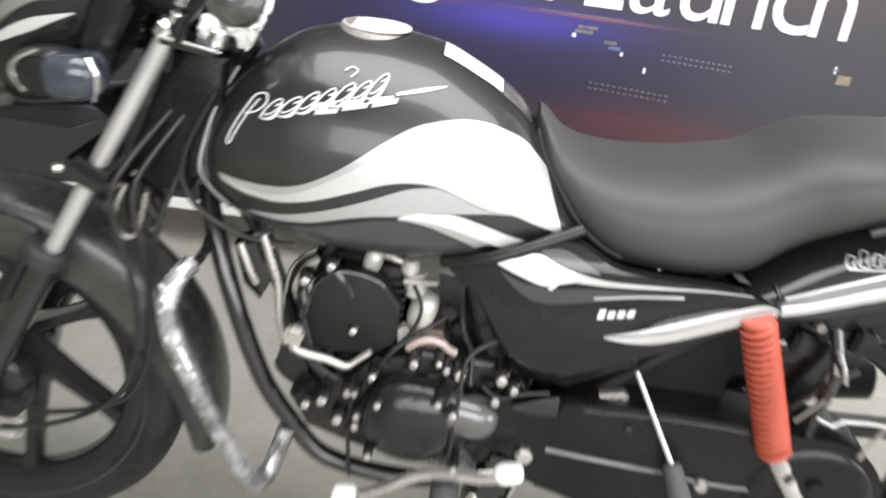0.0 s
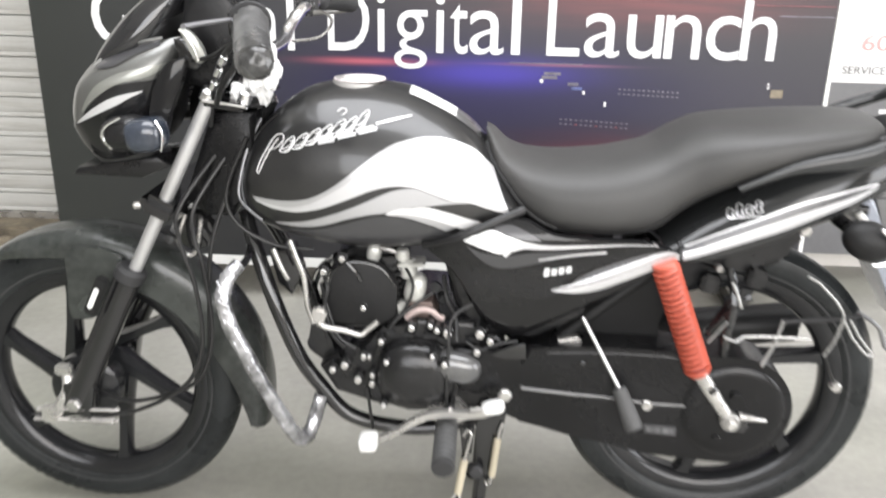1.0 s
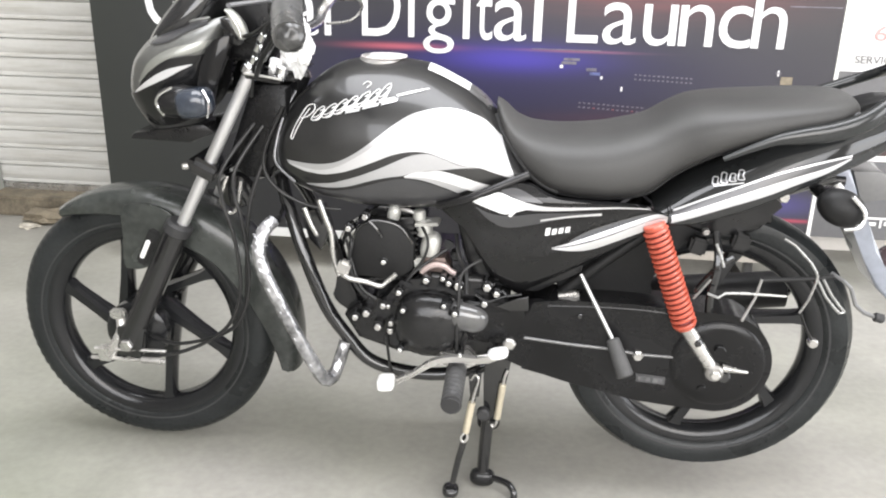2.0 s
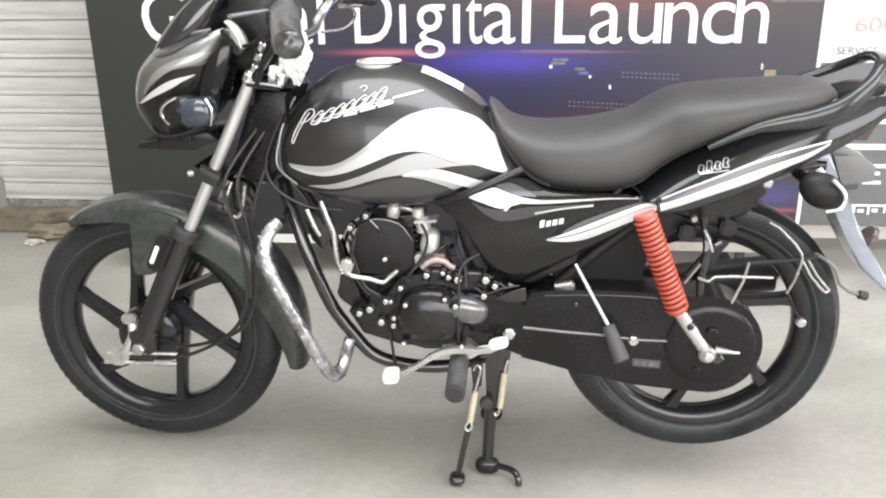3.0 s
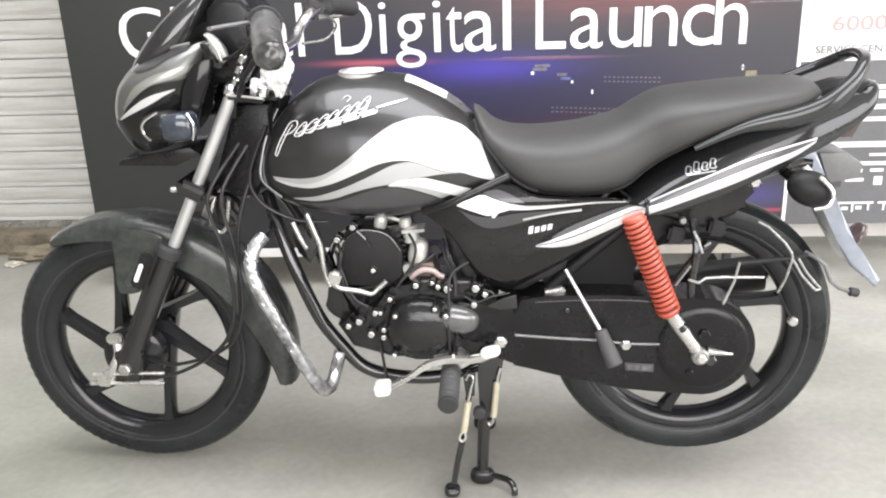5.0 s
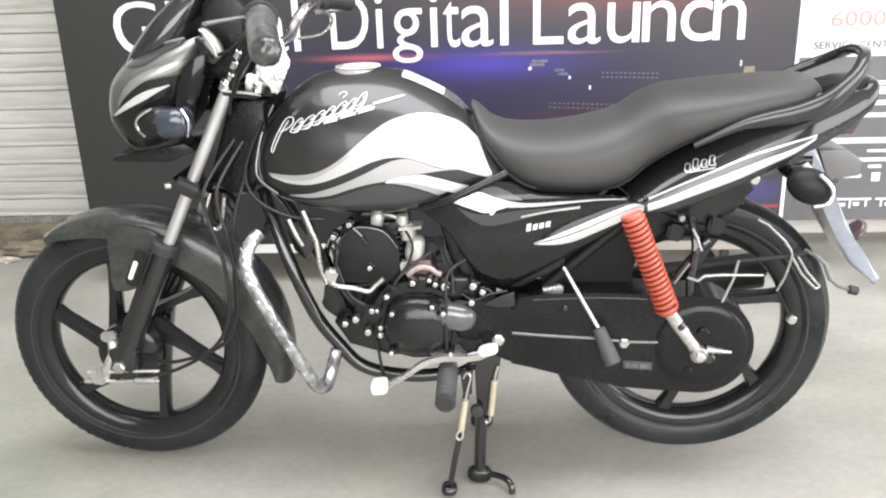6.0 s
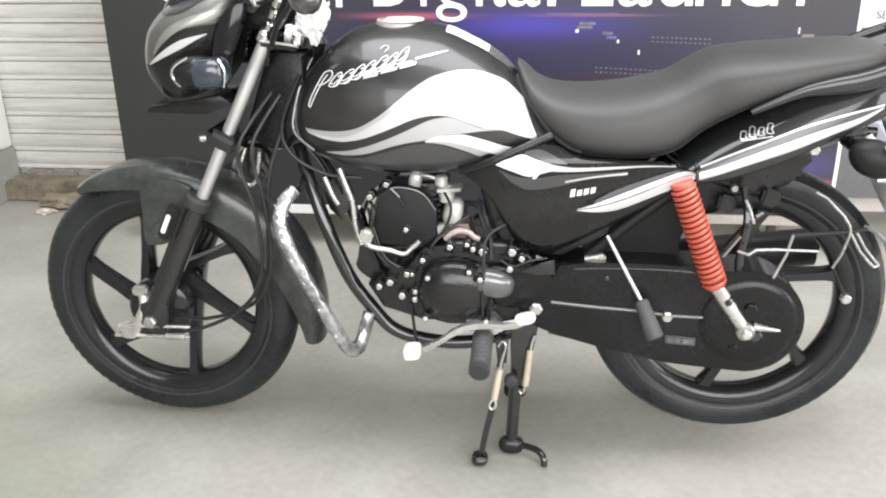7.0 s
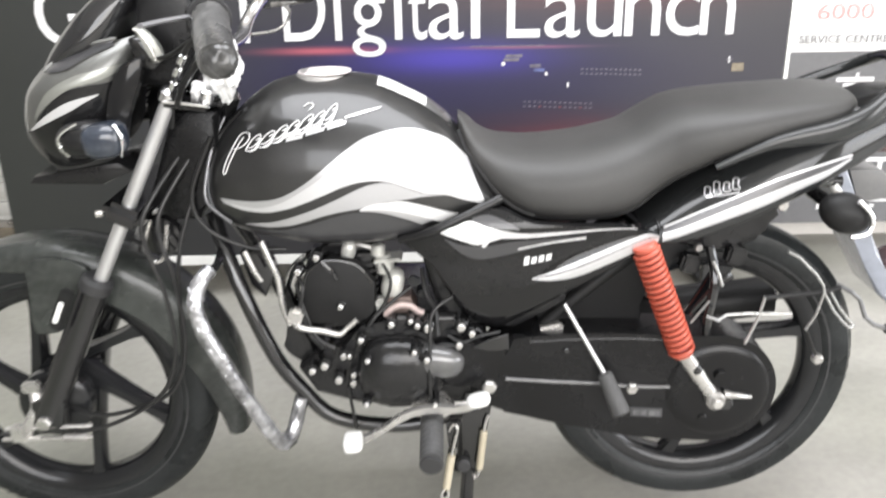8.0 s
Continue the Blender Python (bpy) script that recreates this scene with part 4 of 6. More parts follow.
for s in (-1, 1):
    ind = part("front_indicator", cushion((0.172, s * 0.136, 0.834), (0.046, 0.036, 0.031), 2.4, (0, -6, 0)), M["plastic"], bike, "black indicator body")
    part("indicator_lens", cushion((0.207, s * 0.144, 0.834), (0.034, 0.036, 0.029), 3.2, (0, -6, 0)), M["lens"], ind, "clear bluish indicator lens")
    part("indicator_rim", tube([(0.150, s * 0.160, 0.810), (0.139, s * 0.165, 0.832), (0.148, s * 0.168, 0.850), (0.175, s * 0.168, 0.866)], 0.0030, 8, 6), M["chrome"], ind)
    part("indicator_rim", tube([(0.232, s * 0.166, 0.862), (0.241, s * 0.168, 0.848), (0.242, s * 0.168, 0.828), (0.238, s * 0.166, 0.810)], 0.0022, 8, 6), M["chrome"], ind)


# front mudguard
def arch(c, a0, a1, radius, skirt, half, n=44, thick=0.003):
    """A bowed strip round a wheel from angle a0 to a1: crown, shoulders and side skirts."""
    bm = bmesh.new()
    rows = []
    for i in range(n + 1):
        s = i / n
        a = radians(a0 + (a1 - a0) * s)
        R, k, h = radius(s), skirt(s), half(s)
        prof = [(R - k, h * 1.02), (R - k * 0.5, h * 1.03), (R - 0.018, h), (R - 0.006, h * 0.82), (R, h * 0.4), (R + 0.001, 0)]
        prof = prof + [(r, -y) for r, y in prof[-2::-1]]
        prof = prof + [(r - thick, y * (1 - thick / h)) for r, y in prof[::-1]]
        rows.append([bm.verts.new((c[0] + r * math.cos(a), y, c[2] + r * math.sin(a))) for r, y in prof])
    m = len(rows[0])
    for A, B in zip(rows, rows[1:]):
        for k in range(m):
            bm.faces.new((A[k], A[(k + 1) % m], B[(k + 1) % m], B[k]))
    bm.faces.new(rows[0])
    bm.faces.new(rows[-1])
    return bm


guard = part("front_mudguard", arch(FR, 124, -14, curve_of((0, 0.4, 0.75, 1), (0.318, 0.328, 0.352, 0.366)), curve_of((0, 0.15, 0.36, 0.45, 0.7, 0.9, 1), (0.018, 0.045, 0.066, 0.088, 0.088, 0.06, 0.03)), curve_of((0, 0.1, 0.4, 1), (0.03, 0.052, 0.062, 0.055))), M["hazy_black"], bike, "dusty black front mudguard")
part("mudguard_stay", plate([(0.002, 0.594), (0.060, 0.600), (0.109, 0.581), (0.088, 0.545), (0.070, 0.505), (0.054, 0.468), (0.038, 0.456), (0.012, 0.452), (-0.008, 0.460), (-0.004, 0.530)], -0.079, -0.072, 0.002, 2, rounded=3), M["hazy_black"], guard, "dusty black mudguard bracket")
part("reflector", block((0.080, -0.138, 0.528), (0.026, 0.014, 0.085), 0.005, (0, 26, 0)), M["plastic"], bike, "black reflector holder with pale lens")
part("reflector_lens", block((0.076, -0.1465, 0.526), (0.0095, 0.005, 0.044), 0.002, (0, 26, 0)), M["label_white"], bike)

# front brake arm and cables
part("brake_arm", tube([(-0.018, -0.10, 0.352), (-0.012, -0.115, 0.32), (-0.03, -0.122, 0.285), (-0.045, -0.122, 0.255)], 0.012, 10, 6, flat=0.5), M["steel"], bike, "bright zinc brake arm")
part("brake_rod", rod((-0.085, -0.125, 0.255), (0.085, -0.125, 0.257), 0.0042, 8), M["steel"], bike)
part("brake_rod", rod((-0.075, -0.125, 0.278), (0.085, -0.118, 0.278), 0.0042, 8), M["steel"], bike)
part("brake_spring", rod((0.03, -0.125, 0.2565), (0.075, -0.125, 0.257), 0.0075, 10), M["alu"], bike)
part("adjuster_nut", block((-0.05, -0.125, 0.268), (0.03, 0.02, 0.036), 0.004), M["steel"], bike)
part("cam_nut", block((-0.02, -0.108, 0.357), (0.034, 0.02, 0.022), 0.005), M["steel"], bike)
CABLES = [[(0.31, -0.06, 0.80), (0.245, -0.125, 0.70), (0.240, -0.128, 0.640), (0.262, -0.13, 0.554), (0.268, -0.13, 0.45), (0.245, -0.13, 0.371), (0.195, -0.125, 0.320), (0.12, -0.12, 0.280), (0.05, -0.115, 0.262)],
          [(0.33, -0.06, 0.80), (0.268, -0.11, 0.70), (0.264, -0.118, 0.640), (0.276, -0.12, 0.592), (0.284, -0.12, 0.464), (0.262, -0.12, 0.375), (0.213, -0.115, 0.327), (0.106, -0.105, 0.292), (0.03, -0.08, 0.30)],
          [(0.32, -0.08, 0.72), (0.288, -0.10, 0.62), (0.278, -0.11, 0.50), (0.272, -0.11, 0.41)],
          [(0.36, -0.08, 0.82), (0.318, -0.085, 0.72), (0.335, -0.085, 0.66), (0.40, -0.08, 0.62), (0.47, -0.07, 0.61)]]
for k, line in enumerate(CABLES):
    part("cable", tube(line, 0.0042, 8, 8), M["cable"], bike)
part("horn", lathe([(0.008, -0.018), (0.035, -0.014), (0.04, 0.0), (0.032, 0.02), (0.008, 0.022)], (0.245, -0.05, 0.635), 24), M["satin"], bike)
part("horn_bracket", tube([(0.235, -0.075, 0.67), (0.222, -0.085, 0.625), (0.232, -0.08, 0.595), (0.25, -0.075, 0.60), (0.262, -0.07, 0.66)], 0.004, 8, 5), M["steel"], bike)

# frame
for s in (-1, 1):
    part("cradle_tube", tube([(0.335, s * 0.03, 0.665), (0.362, s * 0.07, 0.605), (0.40, s * 0.095, 0.508), (0.442, s * 0.10, 0.404), (0.487, s * 0.10, 0.336), (0.534, s * 0.10, 0.284), (0.608, s * 0.10, 0.262), (0.70, s * 0.10, 0.262), (0.80, s * 0.10, 0.295)], 0.0145, 14, 6), M["satin"], bike, "glossy black cradle tube")
    part("rear_tube", tube([(0.83, s * 0.09, 0.64), (1.0, s * 0.10, 0.63), (1.15, s * 0.105, 0.655), (1.32, s * 0.10, 0.70), (1.43, s * 0.07, 0.73)], 0.013, 12, 6), M["satin"], bike)
    part("sub_tube", tube([(0.87, s * 0.095, 0.40), (0.99, s * 0.10, 0.52), (1.13, s * 0.105, 0.64)], 0.012, 12, 6), M["matt_black"], bike)
    part("swing_arm", tube([(0.86, s * 0.085, 0.362), (1.03, s * 0.095, 0.352), (1.247, s * 0.10, 0.336), (1.30, s * 0.10, 0.335)], 0.019, 12, 5, flat=1.1), M["satin"], bike)
part("backbone", tube([(0.33, 0, 0.70), (0.50, 0, 0.68), (0.70, 0, 0.66), (0.86, 0, 0.62), (0.88, 0, 0.45), (0.86, 0, 0.33)], 0.022, 14, 6), M["satin"], bike)
part("tank_stay", tube([(0.437, -0.115, 0.642), (0.452, -0.118, 0.60), (0.461, -0.118, 0.572), (0.466, -0.12, 0.52), (0.478, -0.125, 0.485)], 0.0055, 10, 6), M["steel"], bike, "chrome stay under the tank")
part("tank_stay", tube([(0.405, -0.11, 0.622), (0.42, -0.112, 0.585), (0.43, -0.11, 0.565)], 0.005, 10, 6), M["steel"], bike)
part("coil_bracket", plate([(0.385, 0.60), (0.43, 0.61), (0.445, 0.56), (0.425, 0.515), (0.40, 0.54)], -0.07, -0.02, 0.006), M["satin"], bike)

# leg guard, still in its film
GUARD = [(0.356, -0.162, 0.609), (0.345, -0.178, 0.598), (0.337, -0.19, 0.580), (0.335, -0.20, 0.555), (0.347, -0.205, 0.510), (0.369, -0.205, 0.461), (0.397, -0.20, 0.395), (0.429, -0.185, 0.317), (0.450, -0.16, 0.261), (0.465, -0.13, 0.262), (0.483, -0.105, 0.325)]
leg_guard = part("leg_guard", tube(GUARD, 0.0138, 14, 12, wobble=0.10), M["wrap"], bike, "tubular leg guard still wrapped in crinkled film", 25)
part("guard_clamp", tube([(0.352, -0.165, 0.600), (0.358, -0.12, 0.604), (0.352, -0.06, 0.615)], 0.007, 8, 5), M["satin"], leg_guard)
for k in range(9):
    i = 2 + k * 0.85
    a, b = Vector(GUARD[int(i)]), Vector(GUARD[int(i) + 1])
    p = a.lerp(b, i % 1)
    part("film_fold", tube([p + Vector((-0.012, -0.005, 0.011)), p + Vector((0, -0.0142, 0)), p + Vector((0.013, -0.004, -0.012))], 0.0022, 6, 4, flat=0.5), M["wrap"], leg_guard)

# engine
engine = part("engine", plate([(0.485, 0.395), (0.515, 0.345), (0.60, 0.318), (0.78, 0.318), (0.825, 0.35), (0.83, 0.46), (0.79, 0.50), (0.66, 0.505), (0.612, 0.470), (0.562, 0.449), (0.546, 0.430), (0.52, 0.428)], -0.125, 0.13, 0.014, 3), M["engine"], bike, "black single-cylinder engine with bright bolts")
part("magneto_cover", cushion((0.668, -0.140, 0.398), (0.074, 0.040, 0.068), 2.25, (0, 0, 0), 40, 24), M["engine"], engine, "smooth black magneto cover")
part("cover_hollow", lathe([(0.002, -0.004), (0.012, -0.003), (0.017, -0.001), (0.020, 0.002), (0.020, 0.012), (0.002, 0.012)], (0.690, -0.174, 0.380), 28), M["engine"], engine)
part("cover_rim", plate([(0.592, 0.405), (0.616, 0.452), (0.665, 0.468), (0.720, 0.455), (0.750, 0.41), (0.746, 0.356), (0.706, 0.328), (0.636, 0.326), (0.600, 0.355)], -0.142, -0.118, 0.005, 2, rounded=4), M["engine"], engine)
# grey raised to carry the cover's glint
part("sprocket_cover", cushion((0.744, -0.142, 0.421), (0.046, 0.032, 0.031), 2.5, (0, 12, 0), 32, 20), M["glint_grey"], engine, "sprocket cover with its glint put into the grey")
part("sprocket_case", plate([(0.735, 0.455), (0.80, 0.448), (0.856, 0.460), (0.858, 0.415), (0.84, 0.375), (0.75, 0.372)], -0.152, -0.10, 0.010, 3, rounded=3), M["case_black"], engine)
for i in range(10):
    z = 0.468 + i * 0.0125
    k = 0.05 * (z - 0.46)
    part("cooling_fin", plate([(0.500 + k, z), (0.632 + k, z + 0.01), (0.632 + k, z + 0.0145), (0.500 + k, z + 0.0045)], -0.105, 0.105, 0), M["engine"], engine, "", 0)
part("cylinder", plate([(0.545, 0.455), (0.62, 0.46), (0.63, 0.61), (0.525, 0.60)], -0.09, 0.09, 0.01), M["engine"], engine)
part("cylinder_cover", plate([(0.505, 0.485), (0.499, 0.545), (0.515, 0.592), (0.555, 0.612), (0.602, 0.602), (0.632, 0.565), (0.630, 0.505), (0.598, 0.482)], -0.122, -0.10, 0.006, 2, rounded=1), M["matt_black"], engine, "plain black side cover")
part("cover_rib", tube([(0.540, -0.1225, 0.606), (0.556, -0.1235, 0.590), (0.566, -0.1225, 0.572)], 0.0045, 8, 5), M["satin"], engine)
part("cover_rib", tube([(0.505, -0.1215, 0.545), (0.515, -0.123, 0.585), (0.548, -0.123, 0.607), (0.600, -0.122, 0.598), (0.628, -0.121, 0.562)], 0.0028, 8, 5), M["satin"], engine)
part("head_cover", plate([(0.515, 0.60), (0.56, 0.628), (0.615, 0.618), (0.625, 0.60)], -0.07, 0.07, 0.008), M["engine"], engine)
for x, z, r in ((0.570, 0.521, .007), (0.538, 0.416, .009), (0.562, 0.387, .009), (0.515, 0.406, .008), (0.573, 0.435, .008), (0.584, 0.435, .006), (0.589, 0.397, .007), (0.588, 0.380, .008), (0.605, 0.466, .007), (0.660, 0.496, .008), (0.694, 0.502, .006), (0.706, 0.493, .007), (0.725, 0.488, .010), (0.783, 0.489, .010), (0.802, 0.476, .008), (0.779, 0.453, .008), (0.722, 0.440, .007), (0.499, 0.589, .008), (0.533, 0.615, .008), (0.612, 0.352, .006), (0.735, 0.35, .006), (0.618, 0.44, .006), (0.70, 0.455, .006)):
    y = -0.178 if 0.60 < x < 0.742 and z < 0.46 else (-0.126 if z > 0.505 else -0.150)
    part("boss", rod((x, -0.10, z), (x, y + 0.001, z), r * 1.25, 12), M["engine"], engine)
    bolt(x, y, z, r * 0.82, "steel", engine)
part("clutch_rod", tube([(0.487, -0.14, 0.520), (0.490, -0.15, 0.500), (0.507, -0.155, 0.492), (0.54, -0.155, 0.487), (0.568, -0.155, 0.480), (0.582, -0.152, 0.490), (0.600, -0.15, 0.506)], 0.0052, 10, 6), M["steel"], engine, "bent bright clutch rod")
part("rod_joint", block((0.492, -0.145, 0.512), (0.026, 0.022, 0.032), 0.006, (0, 20, 0)), M["steel"], engine)
part("plug_cap", cushion((0.585, -0.085, 0.612), (0.0135, 0.0135, 0.020), 2.4, (0, 12, 0)), M["pale_cast"], engine, "pale plug cap")
part("plug_cap_top", rod((0.582, -0.085, 0.624), (0.582, -0.085, 0.650), 0.0068, 10), M["pale_cast"], engine)
part("hose", tube([(0.592, -0.085, 0.622), (0.612, -0.09, 0.622), (0.642, -0.09, 0.612)], 0.0048, 8, 5), M["alu"], engine)
for line in ([(0.79, -0.13, 0.55), (0.735, -0.15, 0.52), (0.728, -0.165, 0.46), (0.726, -0.17, 0.40), (0.728, -0.165, 0.335)], [(0.575, -0.13, 0.36), (0.582, -0.13, 0.30), (0.584, -0.12, 0.265)], [(0.70, -0.10, 0.55), (0.63, -0.13, 0.50), (0.60, -0.13, 0.44)], [(0.49, -0.11, 0.56), (0.52, -0.13, 0.47), (0.555, -0.13, 0.44)]):
    part("hose", tube(line, 0.0032, 8, 6), M["cable"], engine)

for line, r in (([(0.488, -0.10, 0.585), (0.505, -0.128, 0.560), (0.500, -0.130, 0.520), (0.512, -0.132, 0.470), (0.535, -0.128, 0.440)], 0.0036), ([(0.640, -0.10, 0.600), (0.660, -0.125, 0.570), (0.650, -0.128, 0.530), (0.628, -0.128, 0.500), (0.615, -0.13, 0.480)], 0.0028),
                ([(0.715, -0.10, 0.580), (0.722, -0.125, 0.545), (0.738, -0.128, 0.510), (0.742, -0.145, 0.470)], 0.0040), ([(0.760, -0.145, 0.470), (0.785, -0.150, 0.458), (0.815, -0.150, 0.470), (0.852, -0.150, 0.478)], 0.0026)):
    part("wire", tube(line, r, 8, 6), M["cable"], engine)
for x, y, z, q in ((0.655, -0.140, 0.478, 10), (0.690, -0.142, 0.478, -8), (0.715, -0.142, 0.472, 20), (0.765, -0.135, 0.470, -15), (0.620, -0.132, 0.478, 30)):
    part("clip", block((x, y, z), (0.018, 0.012, 0.010), 0.002, (0, q, 0)), M["alloy"], engine)
part("barrel_side", plate([(0.470, 0.552), (0.486, 0.492), (0.496, 0.456), (0.511, 0.418), (0.498, 0.392), (0.470, 0.410), (0.456, 0.430), (0.470, 0.470), (0.466, 0.520)], -0.098, -0.070, 0.004, 2, rounded=2), M["engine"], engine)
part("cover_lip", plate([(0.800, 0.452), (0.842, 0.470), (0.866, 0.478), (0.868, 0.446), (0.830, 0.444)], -0.158, -0.150, 0.002), M["satin"], engine)
carb = part("carburettor", cushion((0.662, -0.092, 0.550), (0.020, 0.024, 0.030), 2.6, (0, 14, 0)), M["pale_cast"], engine, "grey cast carburettor")
part("carb_neck", rod((0.650, -0.09, 0.570), (0.646, -0.09, 0.606), 0.0165, 18), M["pale_cast"], carb)
part("carb_flange", block((0.655, -0.092, 0.600), (0.052, 0.045, 0.006), 0.003, (0, -5, 0)), M["pale_cast"], carb)
part("carb_top", rod((0.638, -0.09, 0.603), (0.637, -0.09, 0.624), 0.013, 16), M["pale_cast"], carb)
part("float_bowl", plate([(0.650, 0.532), (0.695, 0.535), (0.705, 0.508), (0.690, 0.488), (0.660, 0.490), (0.648, 0.508)], -0.118, -0.06, 0.010), M["brass"], carb, "brownish float bowl")
part("carb_arm", tube([(0.649, -0.122, 0.501), (0.659, -0.124, 0.513), (0.677, -0.124, 0.521), (0.695, -0.124, 0.518), (0.706, -0.122, 0.508), (0.716, -0.12, 0.503)], 0.0062, 8, 5), M["pink_cast"], carb, "pale pinkish arm")
part("air_duct", rod((0.722, -0.06, 0.555), (0.76, -0.055, 0.56), 0.026, 18), M["cable"], carb)
part("carb_side", block((0.641, -0.105, 0.515), (0.019, 0.024, 0.026), 0.004, (0, -6, 0)), M["pale_cast"], carb)
part("carb_side", rod((0.712, -0.09, 0.538), (0.716, -0.115, 0.536), 0.010, 12), M["alloy"], carb)
part("carb_side", block((0.700, -0.108, 0.560), (0.020, 0.012, 0.018), 0.003, (0, 30, 0)), M["alloy"], carb)

# stands, pegs and pedals
part("gear_lever", plate([(0.588, 0.278), (0.64, 0.308), (0.675, 0.335), (0.72, 0.349), (0.79, 0.350), (0.812, 0.370), (0.820, 0.364), (0.796, 0.339), (0.72, 0.337), (0.680, 0.324), (0.64, 0.297), (0.592, 0.270)], -0.190, -0.176, 0.004, rounded=3), M["steel"], bike, "bright flat steel gear lever")
part("toe_pedal", cushion((0.586, -0.195, 0.284), (0.017, 0.022, 0.0125), 5.0, (0, -6, 0)), M["label_white"], bike, "toe pedal in pale film")
part("heel_pedal", cushion((0.812, -0.193, 0.366), (0.021, 0.020, 0.0085), 3.0, (0, -14, 0)), M["label_white"], bike, "heel pedal in pale film")
part("peg_bracket", plate([(0.69, 0.345), (0.75, 0.345), (0.77, 0.322), (0.745, 0.308), (0.70, 0.315)], -0.165, -0.11, 0.005), M["steel"], bike)
for s in (-1, 1):
    bm, rings = bmesh.new(), []
    for k in range(38):
        y = 0.155 + 0.12 * k / 37
        r = 0.0200 + (0.0012 if k % 4 < 2 else 0.0)
        rings.append([bm.verts.new((0.728 + r * math.cos(2 * math.pi * i / 16), s * y, 0.310 - (y - 0.155) * 0.167 + r * math.sin(2 * math.pi * i / 16))) for i in range(16)])
    for A, B in zip(rings, rings[1:]):
        for i in range(16):
            bm.faces.new((A[i], A[(i + 1) % 16], B[(i + 1) % 16], B[i]))
    bm.faces.new(rings[0])
    bm.faces.new(rings[-1])
    peg = part("foot_peg", bm, M["grey_rubber"], bike, "ribbed black rubber foot peg")
    part("peg_end", rod((0.727, s * 0.275, 0.290), (0.727, s * 0.279, 0.2893), 0.0190, 16), M["soft_rubber"], peg)
bolt(0.833, -0.146, 0.370, 0.0135, "steel", None, 0.016)
side = part("side_stand", tube([(0.772, -0.150, 0.300), (0.764, -0.160, 0.250), (0.756, -0.168, 0.190), (0.747, -0.172, 0.140), (0.736, -0.172, 0.090), (0.727, -0.167, 0.035)], 0.0068, 12, 5), M["satin"], bike, "black side stand with a pale zinc spring")
part("stand_spring", rod((0.763, -0.176, 0.242), (0.752, -0.184, 0.172), 0.0078, 14), M["pale_yellow"], side, "pale zinc spring")
part("spring_hook", tube([(0.753, -0.186, 0.176), (0.745, -0.188, 0.168), (0.743, -0.188, 0.158), (0.749, -0.188, 0.152), (0.756, -0.187, 0.160), (0.755, -0.186, 0.172)], 0.0026, 8, 5), M["steel"], side)
part("spring_hook", tube([(0.763, -0.182, 0.244), (0.770, -0.178, 0.275), (0.774, -0.174, 0.296), (0.766, -0.172, 0.302), (0.759, -0.172, 0.290)], 0.0030, 8, 5), M["steel"], side)
part("stand_plate", plate([(0.752, 0.306), (0.780, 0.306), (0.776, 0.250), (0.758, 0.246)], -0.168, -0.160, 0.002), M["satin"], side)
part("stand_foot", cushion((0.722, -0.163, 0.0125), (0.018, 0.021, 0.0125), 2.6), M["satin"], side)
cst = part("centre_stand", tube([(0.818, -0.115, 0.325), (0.802, -0.115, 0.22), (0.793, -0.115, 0.14), (0.788, -0.115, 0.03)], 0.0135, 12, 6), M["satin"], bike, "black tubular centre stand")
part("stand_leg", tube([(0.818, 0.115, 0.325), (0.802, 0.115, 0.22), (0.793, 0.115, 0.14), (0.788, 0.115, 0.03)], 0.0135, 12, 6), M["satin"], cst)
part("cross_tube", rod((0.803, -0.12, 0.205), (0.803, 0.12, 0.205), 0.011, 12), M["satin"], cst)
part("pivot_plate", plate([(0.788, 0.345), (0.842, 0.34), (0.834, 0.29), (0.814, 0.170), (0.786, 0.170), (0.782, 0.28)], -0.132, -0.118, 0.003), M["satin"], cst)
part("stand_stop", rod((0.785, -0.13, 0.195), (0.785, -0.15, 0.195), 0.014, 12), M["soft_rubber"], cst)
part("stand_spring", rod((0.824, -0.140, 0.268), (0.815, -0.142, 0.185), 0.0075, 14), M["pale_yellow"], cst, "pale zinc spring")
part("spring_hook", tube([(0.815, -0.142, 0.187), (0.813, -0.142, 0.172), (0.808, -0.140, 0.164), (0.803, -0.138, 0.170)], 0.003, 8, 5), M["steel"], cst)
part("spring_hook", tube([(0.824, -0.140, 0.266), (0.827, -0.140, 0.285), (0.832, -0.138, 0.300)], 0.003, 8, 5), M["steel"], cst)
for s in (-1, 1):
    part("stand_foot", cushion((0.788, s * 0.116, 0.020), (0.028, 0.018, 0.020), 2.5), M["plastic"], cst)
part("tread_bar", tube([(0.800, -0.120, 0.022), (0.822, -0.130, 0.026), (0.846, -0.150, 0.030), (0.858, -0.164, 0.022), (0.860, -0.169, 0.006)], 0.0075, 10, 6), M["satin"], cst)

# chain case, shocks, rear footrest
case = part("chain_case", plate([(0.835, 0.448), (0.90, 0.466), (0.97, 0.471), (1.07, 0.471), (1.15, 0.466), (1.21, 0.463)] + [(1.247 + 0.106 * math.cos(radians(q)), 0.354 + 0.108 * math.sin(radians(q))) for q in range(84, -97, -12)] + [(1.10, 0.258), (1.02, 0.276), (0.952, 0.290), (0.848, 0.322), (0.80, 0.352), (0.80, 0.40)], -0.150, -0.060, 0.030, 5, rounded=3), M["case_black"], bike, "long black full chain case")
part("case_drum", lathe([(0.004, -0.006), (0.070, -0.0075), (0.086, -0.006), (0.093, -0.001), (0.095, 0.010), (0.004, 0.010)], (1.247, -0.150, 0.354), 56), M["case_black"], case, "round raised hub cover")
